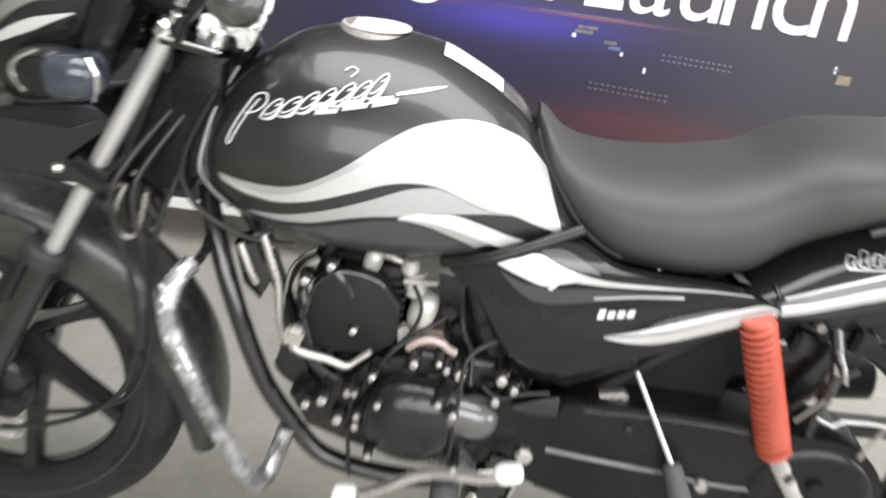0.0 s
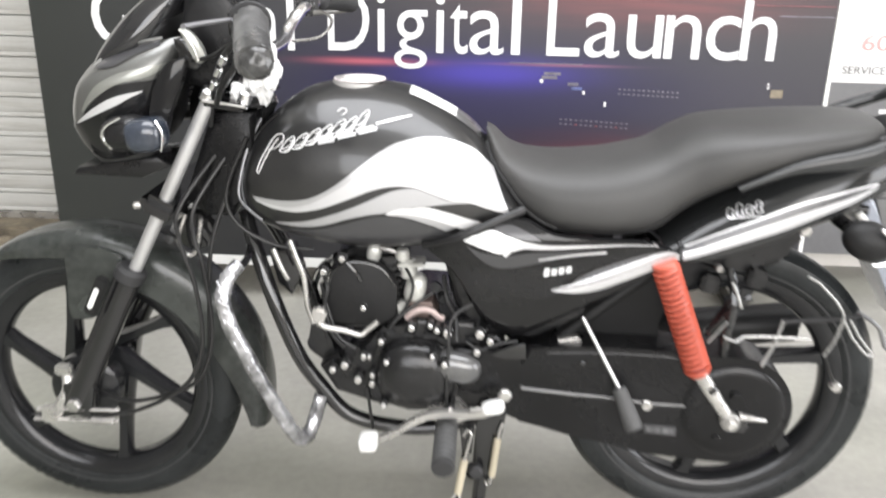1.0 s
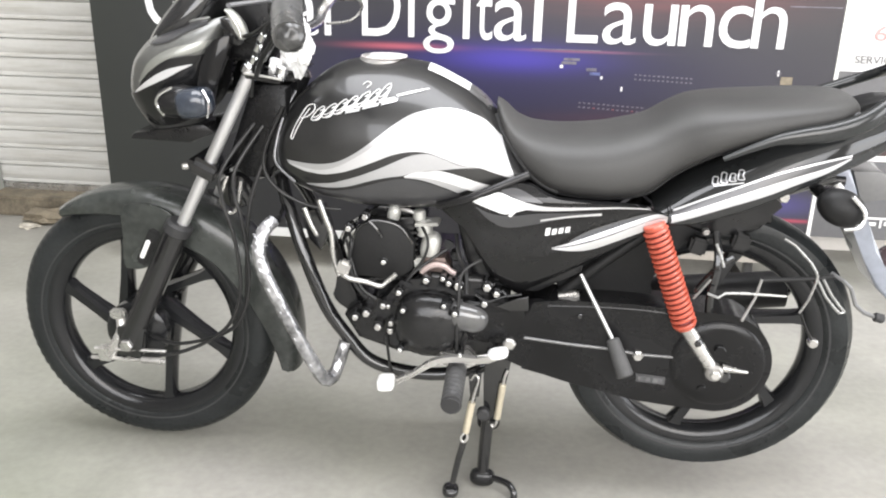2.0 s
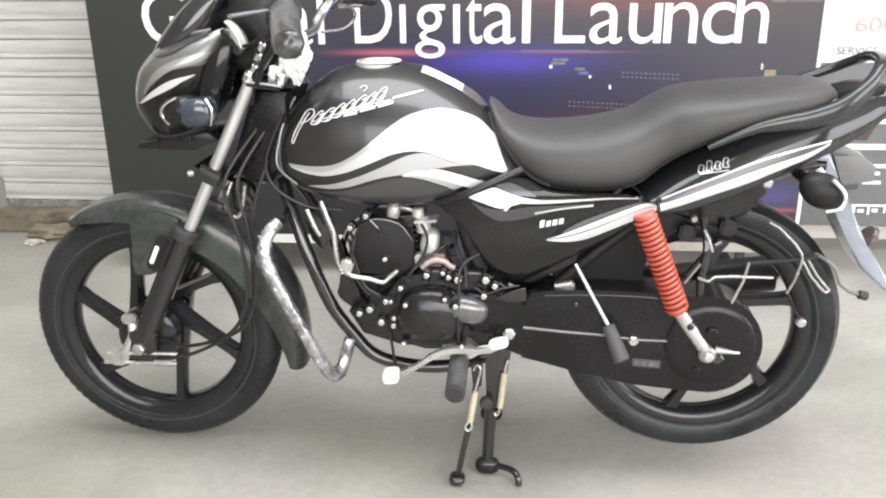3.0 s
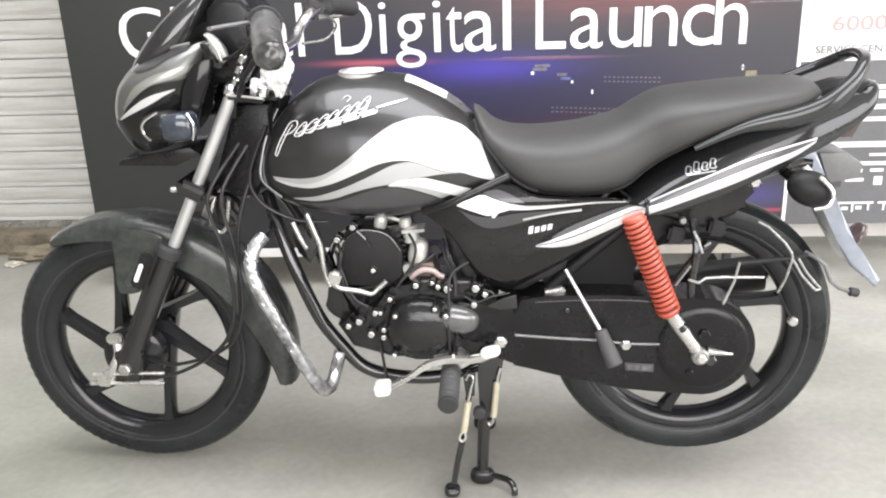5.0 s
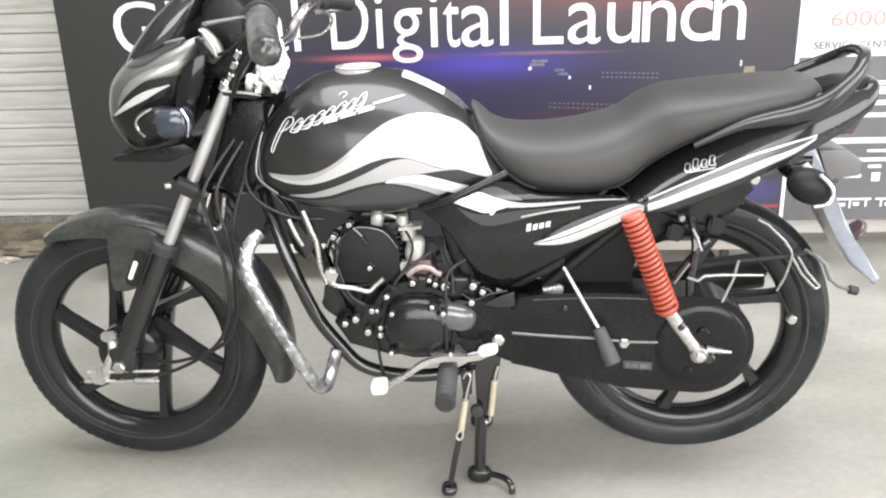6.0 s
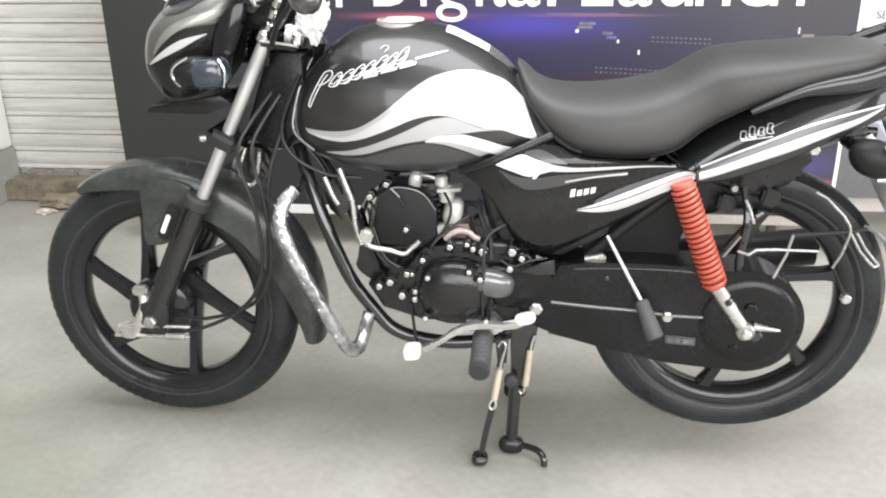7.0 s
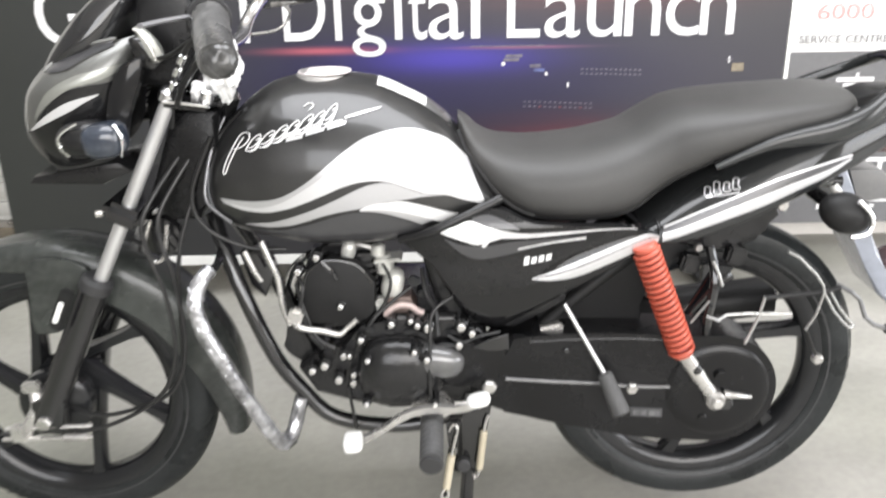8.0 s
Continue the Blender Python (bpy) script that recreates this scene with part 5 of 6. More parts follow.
part("case_bead", tube([(0.905, -0.1475, 0.456), (1.00, -0.148, 0.460), (1.10, -0.148, 0.459), (1.17, -0.148, 0.452)], 0.0035, 8, 5), M["case_black"], case)
# grey colour stands for the bright line that light draws along the ridge
part("case_ridge", tube([(0.862, -0.151, 0.384), (0.95, -0.152, 0.377), (1.03, -0.152, 0.372), (1.10, -0.152, 0.364), (1.18, -0.151, 0.363)], 0.0036, 10, 4), M["glint_grey"], case)
part("case_lip", tube([(0.86, -0.140, 0.314), (0.952, -0.142, 0.294), (1.06, -0.142, 0.274), (1.16, -0.142, 0.258), (1.224, -0.142, 0.252), (1.29, -0.142, 0.264), (1.329, -0.142, 0.304), (1.342, -0.142, 0.354), (1.328, -0.142, 0.403), (1.295, -0.142, 0.438)], 0.005, 8, 6), M["case_black"], case)
part("case_label", plate([(1.091, 0.321), (1.150, 0.317), (1.150, 0.299), (1.092, 0.303)], -0.1525, -0.149, 0.001), M["dark_grey"], case, "small grey label plate")
part("maker_mark", plate([(1.096, 0.316), (1.120, 0.3145), (1.120, 0.306), (1.097, 0.307)], -0.1545, -0.152, 0), M["worn_mark"], case)
part("maker_mark", plate([(1.126, 0.314), (1.145, 0.313), (1.145, 0.304), (1.126, 0.305)], -0.1545, -0.152, 0), M["worn_mark"], case)
part("case_boss", rod((1.222, -0.150, 0.300), (1.222, -0.1605, 0.300), 0.009, 16), M["case_black"], case)
part("inner_fender", plate([(0.93, 0.46), (1.10, 0.42), (1.117, 0.432), (1.108, 0.475), (1.122, 0.525), (1.155, 0.575), (1.19, 0.60), (1.17, 0.65), (1.0, 0.625), (0.94, 0.55)], -0.085, -0.062, 0.006, 2, rounded=3), M["matt_black"], bike, "black inner fender ahead of the rear wheel")
bolt(1.090, -0.150, 0.364, 0.0115, "steel", case, 0.014)
bolt(1.247, -0.157, 0.388, 0.012, "case_black", case, 0.008)
bolt(0.97, -0.150, 0.44, 0.006, "satin", case, 0.006)


def shock(s):
    top, mid, low = Vector((1.090, s * 0.163, 0.648)), Vector((1.172, s * 0.160, 0.442)), Vector((1.240, s * 0.158, 0.342))
    ax = (mid - top).normalized()
    a, b = top + ax * 0.010, mid
    u = ax.cross(Vector((0, 1, 0))).normalized()
    w = ax.cross(u)
    root = part("shock_absorber", rod(a, b, 0.0145, 16), M["print_red"], bike, "rear shock with an orange coil spring")
    pts = []
    turns, n = 18, 18 * 14
    for i in range(n + 1):
        q = 2 * math.pi * turns * i / n
        pts.append(a.lerp(b, 0.03 + 0.94 * i / n) + u * (math.cos(q) * 0.0208) + w * (math.sin(q) * 0.0208))
    part("spring", tube(pts, 0.0041, 8, 1), M["orange"], root, "bright orange coil spring")
    part("spring_seat", rod(top + ax * 0.004, top + ax * 0.015, 0.0215, 20), M["orange"], root)
    part("spring_seat", rod(b - ax * 0.004, b + ax * 0.010, 0.0245, 20, 0.020), M["orange"], root)
    part("clevis", rod(b + ax * 0.004, low, 0.0145, 14, 0.0125), M["steel"], root, "bright cast lower clevis")
    part("rubber_bush", rod(mid.lerp(low, 0.30) + Vector((0.004, s * 0.006, 0)), mid.lerp(low, 0.42) + Vector((0.004, s * 0.006, 0)), 0.0105, 12), M["satin"], root)
    part("eye", rod(low + Vector((0, -s * 0.03, 0)), low + Vector((0, s * 0.016, 0)), 0.0180, 16), M["alu"], root)
    part("eye_nut", rod(low + Vector((0, s * 0.014, 0)), low + Vector((0, s * 0.026, 0)), 0.0105, 6), M["steel"], root)
    part("top_eye", rod(top + Vector((0, -s * 0.05, 0.004)), top + Vector((0, -s * 0.016, 0.004)), 0.014, 16), M["satin"], root)
    return root


for s in (-1, 1):
    shock(s)
    part("axle_nut", rod((1.262, s * 0.14, 0.330), (1.262, s * 0.164, 0.330), 0.0145, 6), M["satin"], bike)
    part("chain_adjuster", rod((1.255, s * 0.162, 0.352), (1.306, s * 0.162, 0.345), 0.0085, 10, 0.003), M["steel"], bike, "bright chain adjuster")
    rest = part("pillion_footrest", tube([(0.966, s * 0.135, 0.523), (1.0, s * 0.155, 0.465), (1.038, s * 0.175, 0.400)], 0.0043, 10, 4), M["fork"], bike, "folded pillion footrest on a pale steel rod")
    part("rubber", rod((1.035, s * 0.172, 0.405), (1.064, s * 0.202, 0.338), 0.0135, 16, 0.0175), M["grey_rubber"], rest, "grey-black rubber sleeve")
part("bracket", block((0.945, -0.12, 0.468), (0.045, 0.02, 0.018), 0.004, (0, -12, 0)), M["steel"], bike)
part("rear_brake_hub", lathe([(0.01, 0.085), (0.07, 0.082), (0.078, 0.06), (0.078, 0.03), (0.01, 0.03)], RR, 36), M["alloy"], rear_wheel)

muff = part("silencer", tube([(0.98, 0.15, 0.335), (1.10, 0.165, 0.355), (1.28, 0.17, 0.375), (1.45, 0.175, 0.395)], 0.043, 20, 6), M["matt_black"], bike, "black exhaust silencer")
part("heat_shield", tube([(1.06, 0.205, 0.352), (1.20, 0.214, 0.37), (1.36, 0.216, 0.388)], 0.018, 12, 5, flat=1.4), M["matt_black"], muff)
part("tail_pipe", rod((1.45, 0.175, 0.395), (1.465, 0.176, 0.397), 0.018, 16), M["satin"], muff)
part("header_pipe", tube([(0.50, 0.03, 0.555), (0.455, 0.06, 0.50), (0.45, 0.10, 0.38), (0.52, 0.13, 0.28), (0.70, 0.14, 0.265), (0.98, 0.15, 0.335)], 0.016, 14, 8), M["chrome"], bike, "chrome exhaust header")

# fuel tank with its flashes
TANK = Body([(0.340, 0.752, 0.722, 0.050), (0.350, 0.782, 0.690, 0.090), (0.370, 0.826, 0.664, 0.114), (0.395, 0.853, 0.650, 0.126), (0.430, 0.882, 0.638, 0.136), (0.470, 0.903, 0.630, 0.145), (0.515, 0.912, 0.622, 0.151), (0.56, 0.914, 0.620, 0.155), (0.63, 0.907, 0.622, 0.158), (0.70, 0.879, 0.632, 0.157), (0.755, 0.845, 0.650, 0.151), (0.80, 0.79, 0.676, 0.142), (0.845, 0.722, 0.700, 0.128)], 0.46, 2.0, 3.2)
tank = part("fuel_tank", TANK.mesh(90, 80), M["tank_black"], bike, "glossy black fuel tank with silver and grey flashes")
ts = TANK.side
W_LOW = [(0.381, 0.716), (0.408, 0.707), (0.426, 0.704), (0.457, 0.703), (0.494, 0.711), (0.524, 0.722), (0.559, 0.737), (0.594, 0.752), (0.628, 0.760), (0.662, 0.759), (0.695, 0.748), (0.727, 0.737), (0.760, 0.733), (0.788, 0.723), (0.828, 0.710)]
W_TOP = [(0.380, 0.718), (0.427, 0.711), (0.458, 0.713), (0.489, 0.724), (0.526, 0.746), (0.561, 0.770), (0.590, 0.793), (0.618, 0.816), (0.637, 0.831), (0.672, 0.838), (0.705, 0.837), (0.737, 0.828), (0.765, 0.814), (0.797, 0.782)]
part("flash", sheet(W_TOP, W_LOW, ts, 0, 64, 16, 0.0018), M["silver"], tank, "broad bright silver flash")
part("flash", sheet([(0.375, 0.724), (0.422, 0.722), (0.459, 0.725), (0.490, 0.734), (0.526, 0.755), (0.562, 0.783), (0.591, 0.806), (0.618, 0.824), (0.637, 0.832)], W_TOP[:9], ts, 0, 44, 4, 0.0018), M["mid_grey"], tank, "thin grey flash")
MID_LOW = [(0.415, 0.676), (0.439, 0.674), (0.464, 0.674), (0.502, 0.681), (0.545, 0.696), (0.580, 0.706), (0.617, 0.713), (0.649, 0.722), (0.688, 0.727), (0.722, 0.7315), (0.756, 0.7328)]
part("flash", sheet([(0.415, 0.678), (0.447, 0.682), (0.473, 0.687), (0.522, 0.704), (0.570, 0.725), (0.617, 0.748), (0.639, 0.755), (0.664, 0.757), (0.695, 0.747), (0.724, 0.7365), (0.756, 0.7335)], MID_LOW, ts, 0, 50, 8, 0.0016), M["mid_grey"], tank, "grey flash")
LW_LOW = [(0.617, 0.710), (0.637, 0.711), (0.660, 0.710), (0.687, 0.705), (0.715, 0.697), (0.737, 0.688), (0.766, 0.678)]
LG_LOW = [(0.617, 0.708), (0.637, 0.707), (0.659, 0.703), (0.681, 0.696), (0.703, 0.688), (0.719, 0.680), (0.736, 0.674)]
part("flash", sheet([(0.615, 0.711), (0.638, 0.720), (0.660, 0.723), (0.688, 0.725), (0.727, 0.715), (0.759, 0.704), (0.800, 0.692)], LW_LOW, ts, 0, 40, 5, 0.0022), M["white_film"], tank, "white flash")
part("flash", sheet(LW_LOW[:6], LG_LOW[:6], ts, 0, 36, 3, 0.0020), M["mid_grey"], tank, "light grey edge of the white flash")
part("flash", sheet([(0.420, 0.670), (0.470, 0.668), (0.520, 0.680), (0.580, 0.700), (0.617, 0.706), (0.659, 0.700), (0.700, 0.686), (0.735, 0.672)], [(0.430, 0.660), (0.480, 0.648), (0.540, 0.642), (0.600, 0.644), (0.640, 0.646), (0.670, 0.650), (0.700, 0.656), (0.730, 0.664)], ts, 0, 36, 5, 0.0014), M["dark_grey"], tank, "dark grey patch")


# maker's script on the tank, as plain strokes
def strokes(lines, depth, r, material, parent, name, label):
    bm = bmesh.new()
    for line in lines:
        P = spline([(x, 0, z) for x, z in line], 5)
        tube([(p.x, -(depth(p.x, p.z) + 0.0022), p.z) for p in P], r, 6, 1, bm, flat=1.0)
    return part(name, bm, material, parent, label)


LOGO = [[(0.386, 0.769), (0.392, 0.786), (0.406, 0.812), (0.418, 0.829), (0.432, 0.833), (0.434, 0.824), (0.422, 0.812), (0.406, 0.806)], [(0.392, 0.770), (0.399, 0.786), (0.413, 0.811), (0.424, 0.826)], [(0.386, 0.769), (0.389, 0.766), (0.392, 0.770)]]
rnd = random.Random(11)
x = 0.428
for k in range(7):
    # outlined letters leaning forward, rising along the tank
    z = 0.806 + 0.34 * (x - 0.428)
    w, h = rnd.uniform(0.018, 0.022), rnd.uniform(0.023, 0.029)
    lean = 0.8
    ring = [(0.0, 0.05), (0.45, 0.0), (0.9, 0.25), (1.0, 0.7), (0.65, 1.0), (0.2, 0.8), (0.0, 0.4), (0.0, 0.05)]
    LOGO.append([(x + w * (0.8 * a + lean * b), z + h * b) for a, b in ring])
    LOGO.append([(x + w * (0.25 + 0.4 * a + lean * b), z + h * (0.2 + 0.6 * b)) for a, b in ring[:6]])
    LOGO.append([(x + w * 0.5, z), (x + w * 0.95, z + 0.15 * h), (x + w * 1.3, z + 0.6 * h)])
    x += w * 1.08
LOGO.append([(0.527, 0.874), (0.535, 0.879), (0.543, 0.876), (0.536, 0.869)])
for k, line in enumerate(LOGO):
    strokes([line], ts, 0.0010, M["letter_white"], tank, "script_stroke", "thin white stroke of the tank mark" if not k else "")
for x in (0.493, 0.527, 0.562):
    z = 0.829 + (x - 0.492) * 0.22
    part("script_bar", sheet([(x + 0.003, z + 0.006), (x + 0.018, z + 0.0095), (x + 0.031, z + 0.012)], [(x, z), (x + 0.015, z + 0.003), (x + 0.028, z + 0.0055)], ts, 0, 6, 2, 0.002), M["letter_white"], tank)
part("script_bar", sheet([(0.595, 0.860), (0.63, 0.868), (0.655, 0.871)], [(0.596, 0.857), (0.63, 0.864), (0.655, 0.870)], ts, 0, 10, 1, 0.002), M["letter_white"], tank)
part("tank_seam", tube([(x, -(ts(x, z) + 0.0015), z) for x, z in ((0.392, 0.676), (0.362, 0.696), (0.351, 0.724), (0.353, 0.762), (0.364, 0.800), (0.382, 0.830), (0.412, 0.858))], 0.0036, 8, 6), M["gloss_black"], tank)
cap = part("filler_cap", rod((0.549, 0, 0.890), (0.551, 0, 0.9145), 0.051, 40, 0.048), M["alu"], tank, "round filler cap under pale film")
part("cap_film", rod((0.551, 0, 0.9145), (0.551, 0, 0.9170), 0.0465, 40), M["label_pale"], cap, "round of pale pinkish film")


def lay_label(x0, x1, y0, y1, lift):
    """A paper label on the tank's rear crown."""
    bm = bmesh.new()
    g = []
    for i in range(9):
        x = x0 + (x1 - x0) * i / 8
        row = []
        for j in range(5):
            y = y0 + (y1 - y0) * j / 4
            zt, zb = TANK.zt(x), TANK.zb(x)
            zm = zb + TANK.belly * (zt - zb)
            z = zm + (zt - zm) * max(0, 1 - abs(y / TANK.w(x)) ** TANK.top) ** (1 / TANK.top)
            row.append(bm.verts.new((x, y, z + lift)))
        g.append(row)
    for i in range(8):
        for j in range(4):
            bm.faces.new((g[i][j], g[i + 1][j], g[i + 1][j + 1], g[i][j + 1]))
    return bm


part("paper_label", lay_label(0.645, 0.728, -0.045, 0.01, 0.0015), M["label_white"], tank, "white paper label")
part("clear_tape", lay_label(0.729, 0.772, -0.050, 0.0, 0.0012), M["cloudy_film"], tank, "strip of clear tape")
for top, low in (([(0.5, 0.829), (0.528, 0.835)], [(0.498, 0.823), (0.526, 0.829)]), ([(0.533, 0.838), (0.564, 0.846)], [(0.531, 0.832), (0.562, 0.84)]), ([(0.569, 0.847), (0.599, 0.855)], [(0.567, 0.841), (0.597, 0.849)])):
    part("model_mark", sheet(top, low, TANK.side, 0, 6, 2, 0.0028), M["silver"], tank)
# highlight on the tank's front edge, built as a grey bead
part("edge_highlight", tube([(0.380, -0.050, 0.848), (0.369, -0.064, 0.824), (0.356, -0.075, 0.791), (0.349, -0.084, 0.763), (0.344, -0.095, 0.730), (0.348, -0.101, 0.710), (0.365, -0.110, 0.695), (0.391, -0.120, 0.679)], 0.0027, 10, 6, flat=0.7), M["grey_paint"], tank, "grey bead for the highlight along the tank's front edge")

# side panels
PAN_TOP = [(0.684, 0.650), (0.765, 0.684), (0.842, 0.706), (0.90, 0.684), (0.96, 0.678), (1.06, 0.674), (1.118, 0.658)]
PAN_LOW = [(0.690, 0.640), (0.735, 0.596), (0.765, 0.540), (0.792, 0.496), (0.826, 0.470), (0.842, 0.461), (0.858, 0.468), (0.897, 0.494), (0.961, 0.536), (1.027, 0.579), (1.112, 0.642)]


def pan(x, z):
    """Upper bulge, a soft crease, a hollow below it and a second rib under the lower flash."""
    crease = 0.628 + 0.16 * max(0, x - 0.80)
    rib = 0.566 + 0.46 * (x - 0.90)
    q, r = (z - crease) / 0.020, (z - rib) / 0.018
    bulge = 0.007 / (1 + math.exp(-q * 2.2))
    ridge = 0.007 * math.exp(-r * r) * min(1, max(0, (x - 0.86) / 0.12))
    return 0.157 + bulge + ridge - 2.6 * max(0, z - 0.672) ** 1.5 - 1.6 * max(0, 0.60 - z) ** 2 - 0.8 * max(0, 0.78 - x) ** 1.5


for s in (-1, 1):
    keep = (lambda b: b) if s < 0 else mirrored
    panel = part("side_panel", keep(sheet(PAN_TOP, PAN_LOW, pan, 0.02, 70, 40, roll=0.022)), M["gloss_black"], bike, "glossy black side panel with silver flashes")
    part("flash", keep(sheet([(0.748, 0.672), (0.775, 0.681), (0.799, 0.689), (0.826, 0.680), (0.852, 0.673)], [(0.750, 0.668), (0.782, 0.657), (0.810, 0.648), (0.828, 0.652), (0.852, 0.659)], pan, 0, 36, 6, 0.0018)), M["white_film"], panel, "white flash")
    part("flash", keep(sheet([(0.852, 0.673), (0.893, 0.667), (0.97, 0.670), (1.024, 0.673), (1.079, 0.673)], [(0.852, 0.659), (0.880, 0.6585), (0.915, 0.660), (0.97, 0.665), (1.025, 0.670), (1.079, 0.6715)], pan, 0, 40, 3, 0.0018)), M["silver"], panel, "tapering silver flash")
    part("flash", keep(sheet([(0.8175, 0.645), (0.824, 0.653), (0.831, 0.6615)], [(0.8235, 0.6425), (0.830, 0.6505), (0.837, 0.659)], pan, 0, 8, 2, 0.0024)), M["white_film"], panel)
    part("flash", keep(sheet([(0.803, 0.694), (0.829, 0.698), (0.854, 0.690), (0.882, 0.675)], [(0.803, 0.690), (0.826, 0.682), (0.852, 0.675), (0.882, 0.6725)], pan, 0, 24, 4, 0.0014)), M["dark_grey"], panel, "dark grey wedge")
    # reflection on the panel's bulge, painted as a dark grey patch
    part("flash", keep(sheet([(0.755, 0.660), (0.785, 0.648), (0.825, 0.645), (0.87, 0.652), (0.93, 0.656), (0.995, 0.661)], [(0.756, 0.658), (0.785, 0.632), (0.815, 0.620), (0.865, 0.628), (0.93, 0.646), (0.995, 0.659)], pan, 0, 36, 6, 0.0012)), M["dark_grey"], panel, "dark grey patch")
    # the crease's highlight, drawn in silver colour
    part("flash", keep(sheet([(0.880, 0.640), (0.936, 0.651), (0.994, 0.659)], [(0.880, 0.636), (0.936, 0.647), (0.994, 0.654)], pan, 0, 20, 2, 0.0020)), M["silver"], panel, "thin silver line painted as the crease highlight")
    part("flash", keep(sheet([(0.905, 0.584), (0.940, 0.597), (0.999, 0.623), (1.060, 0.650), (1.096, 0.664), (1.116, 0.660)], [(0.905, 0.583), (0.942, 0.592), (1.000, 0.613), (1.060, 0.640), (1.096, 0.655), (1.116, 0.655)], pan, 0, 40, 3, 0.0018)), M["mid_grey"], panel, "grey flash")
    part("flash", keep(sheet([(0.905, 0.582), (0.942, 0.590), (1.000, 0.611), (1.060, 0.639), (1.096, 0.654), (1.116, 0.655)], [(0.905, 0.581), (0.945, 0.580), (0.982, 0.586), (1.029, 0.606), (1.074, 0.627), (1.116, 0.648)], pan, 0, 40, 4, 0.0018)), M["silver"], panel, "bright silver flash")
    part("seam_strip", keep(tube([(x, -(pan(x, z) - 0.002), z) for x, z in [(0.68, 0.650), (0.735, 0.670), (0.79, 0.695), (0.852, 0.720)]], 0.0098, 10, 5, flat=0.9)), M["plastic"], panel)
    # maker's mark as plain bars
    for k in range(4):
        x, z, h = 0.890 + 0.0125 * k, 0.607 + 0.0027 * k, 0.0155 if k == 0 else 0.0118
        part("maker_mark", keep(sheet([(x + 0.0015, z + h), (x + 0.0105, z + h + 0.002)], [(x, z), (x + 0.009, z + 0.002)], pan, 0, 2, 2, 0.002)), M["letter_white"], panel)
part("air_box", plate([(0.705, 0.645), (0.80, 0.655), (0.82, 0.47), (0.765, 0.475), (0.735, 0.53)], -0.11, 0.10, 0.014, 3), M["plastic"], bike, "black air filter box")
part("battery_box", plate([(0.74, 0.62), (0.99, 0.63), (0.97, 0.52), (0.88, 0.47), (0.80, 0.48)], -0.12, 0.12, 0.01), M["plastic"], bike)

# seat
SEAT = Body([(0.783, 0.842, 0.800, 0.035), (0.795, 0.833, 0.772, 0.070), (0.825, 0.805, 0.732, 0.100), (0.86, 0.792, 0.694, 0.122), (0.91, 0.788, 0.669, 0.138), (0.99, 0.794, 0.664, 0.146), (1.04, 0.805, 0.666, 0.142), (1.07, 0.8135, 0.672, 0.136), (1.09, 0.823, 0.680, 0.131), (1.115, 0.839, 0.702, 0.128), (1.14, 0.852, 0.722, 0.130), (1.16, 0.860, 0.736, 0.135), (1.2, 0.866, 0.760, 0.142), (1.25, 0.870, 0.782, 0.144), (1.34, 0.876, 0.811, 0.132), (1.42, 0.880, 0.827, 0.112), (1.446, 0.879, 0.834, 0.096), (1.462, 0.866, 0.842, 0.060)], 0.42, 2.8, 3.0)
seat = part("seat", SEAT.mesh(80, 56), M["vinyl"], bike, "long stepped seat in dark grey vinyl")


def skirt_line(lift):
    pts = []
    for i in range(25):
        x = 0.80 + 0.64 * i / 24
        z = SEAT.zb(x) + 0.012
        pts.append((x, -(SEAT.side(x, z) + lift), z))
    return pts


part("seat_piping", tube(skirt_line(0.001), 0.0035, 8, 2), M["plastic"], seat)
part("seat_piping", tube([(x, -(SEAT.side(x, SEAT.zb(x) + 0.016) + 0.001), SEAT.zb(x) + 0.016) for x in (0.784, 0.788, 0.795, 0.81, 0.825, 0.842, 0.86, 0.885, 0.91)], 0.0062, 10, 4), M["matt_black"], seat, "thick black piping round the seat's nose")

# tail
TAIL = Body([(1.095, 0.672, 0.628, 0.142), (1.16, 0.722, 0.632, 0.150), (1.25, 0.778, 0.658, 0.150), (1.34, 0.826, 0.696, 0.140), (1.42, 0.846, 0.732, 0.118), (1.49, 0.856, 0.762, 0.088), (1.545, 0.866, 0.794, 0.062), (1.575, 0.872, 0.826, 0.045), (1.583, 0.868, 0.842, 0.030)], 0.16, 2.7, 3.0)
tail = part("tail_cowl", TAIL.mesh(90, 72), M["tail_glare_black"], bike, "glossy black tail cowl with a silver flash")
T_LINE = [(1.128, 0.665), (1.168, 0.684), (1.231, 0.712), (1.293, 0.739), (1.346, 0.756), (1.401, 0.769), (1.445, 0.777)]
T_TOP = [(1.126, 0.657), (1.168, 0.672), (1.231, 0.699), (1.293, 0.724), (1.347, 0.743), (1.402, 0.759), (1.444, 0.775)]
T_MID = [(1.126, 0.650), (1.168, 0.665), (1.231, 0.690), (1.294, 0.717), (1.347, 0.736), (1.402, 0.755), (1.444, 0.774)]
part("flash", sheet([(x, z + 0.0035) for x, z in T_LINE], T_LINE, TAIL.side, 0, 48, 2, 0.003), M["silver"], tail, "thin bright silver line")
part("flash", sheet(T_LINE, T_TOP, TAIL.side, 0, 48, 2, 0.0022), M["dark_grey"], tail, "dark grey band")
part("flash", sheet(T_TOP, T_MID, TAIL.side, 0, 48, 3, 0.003), M["silver"], tail, "bright silver flash")
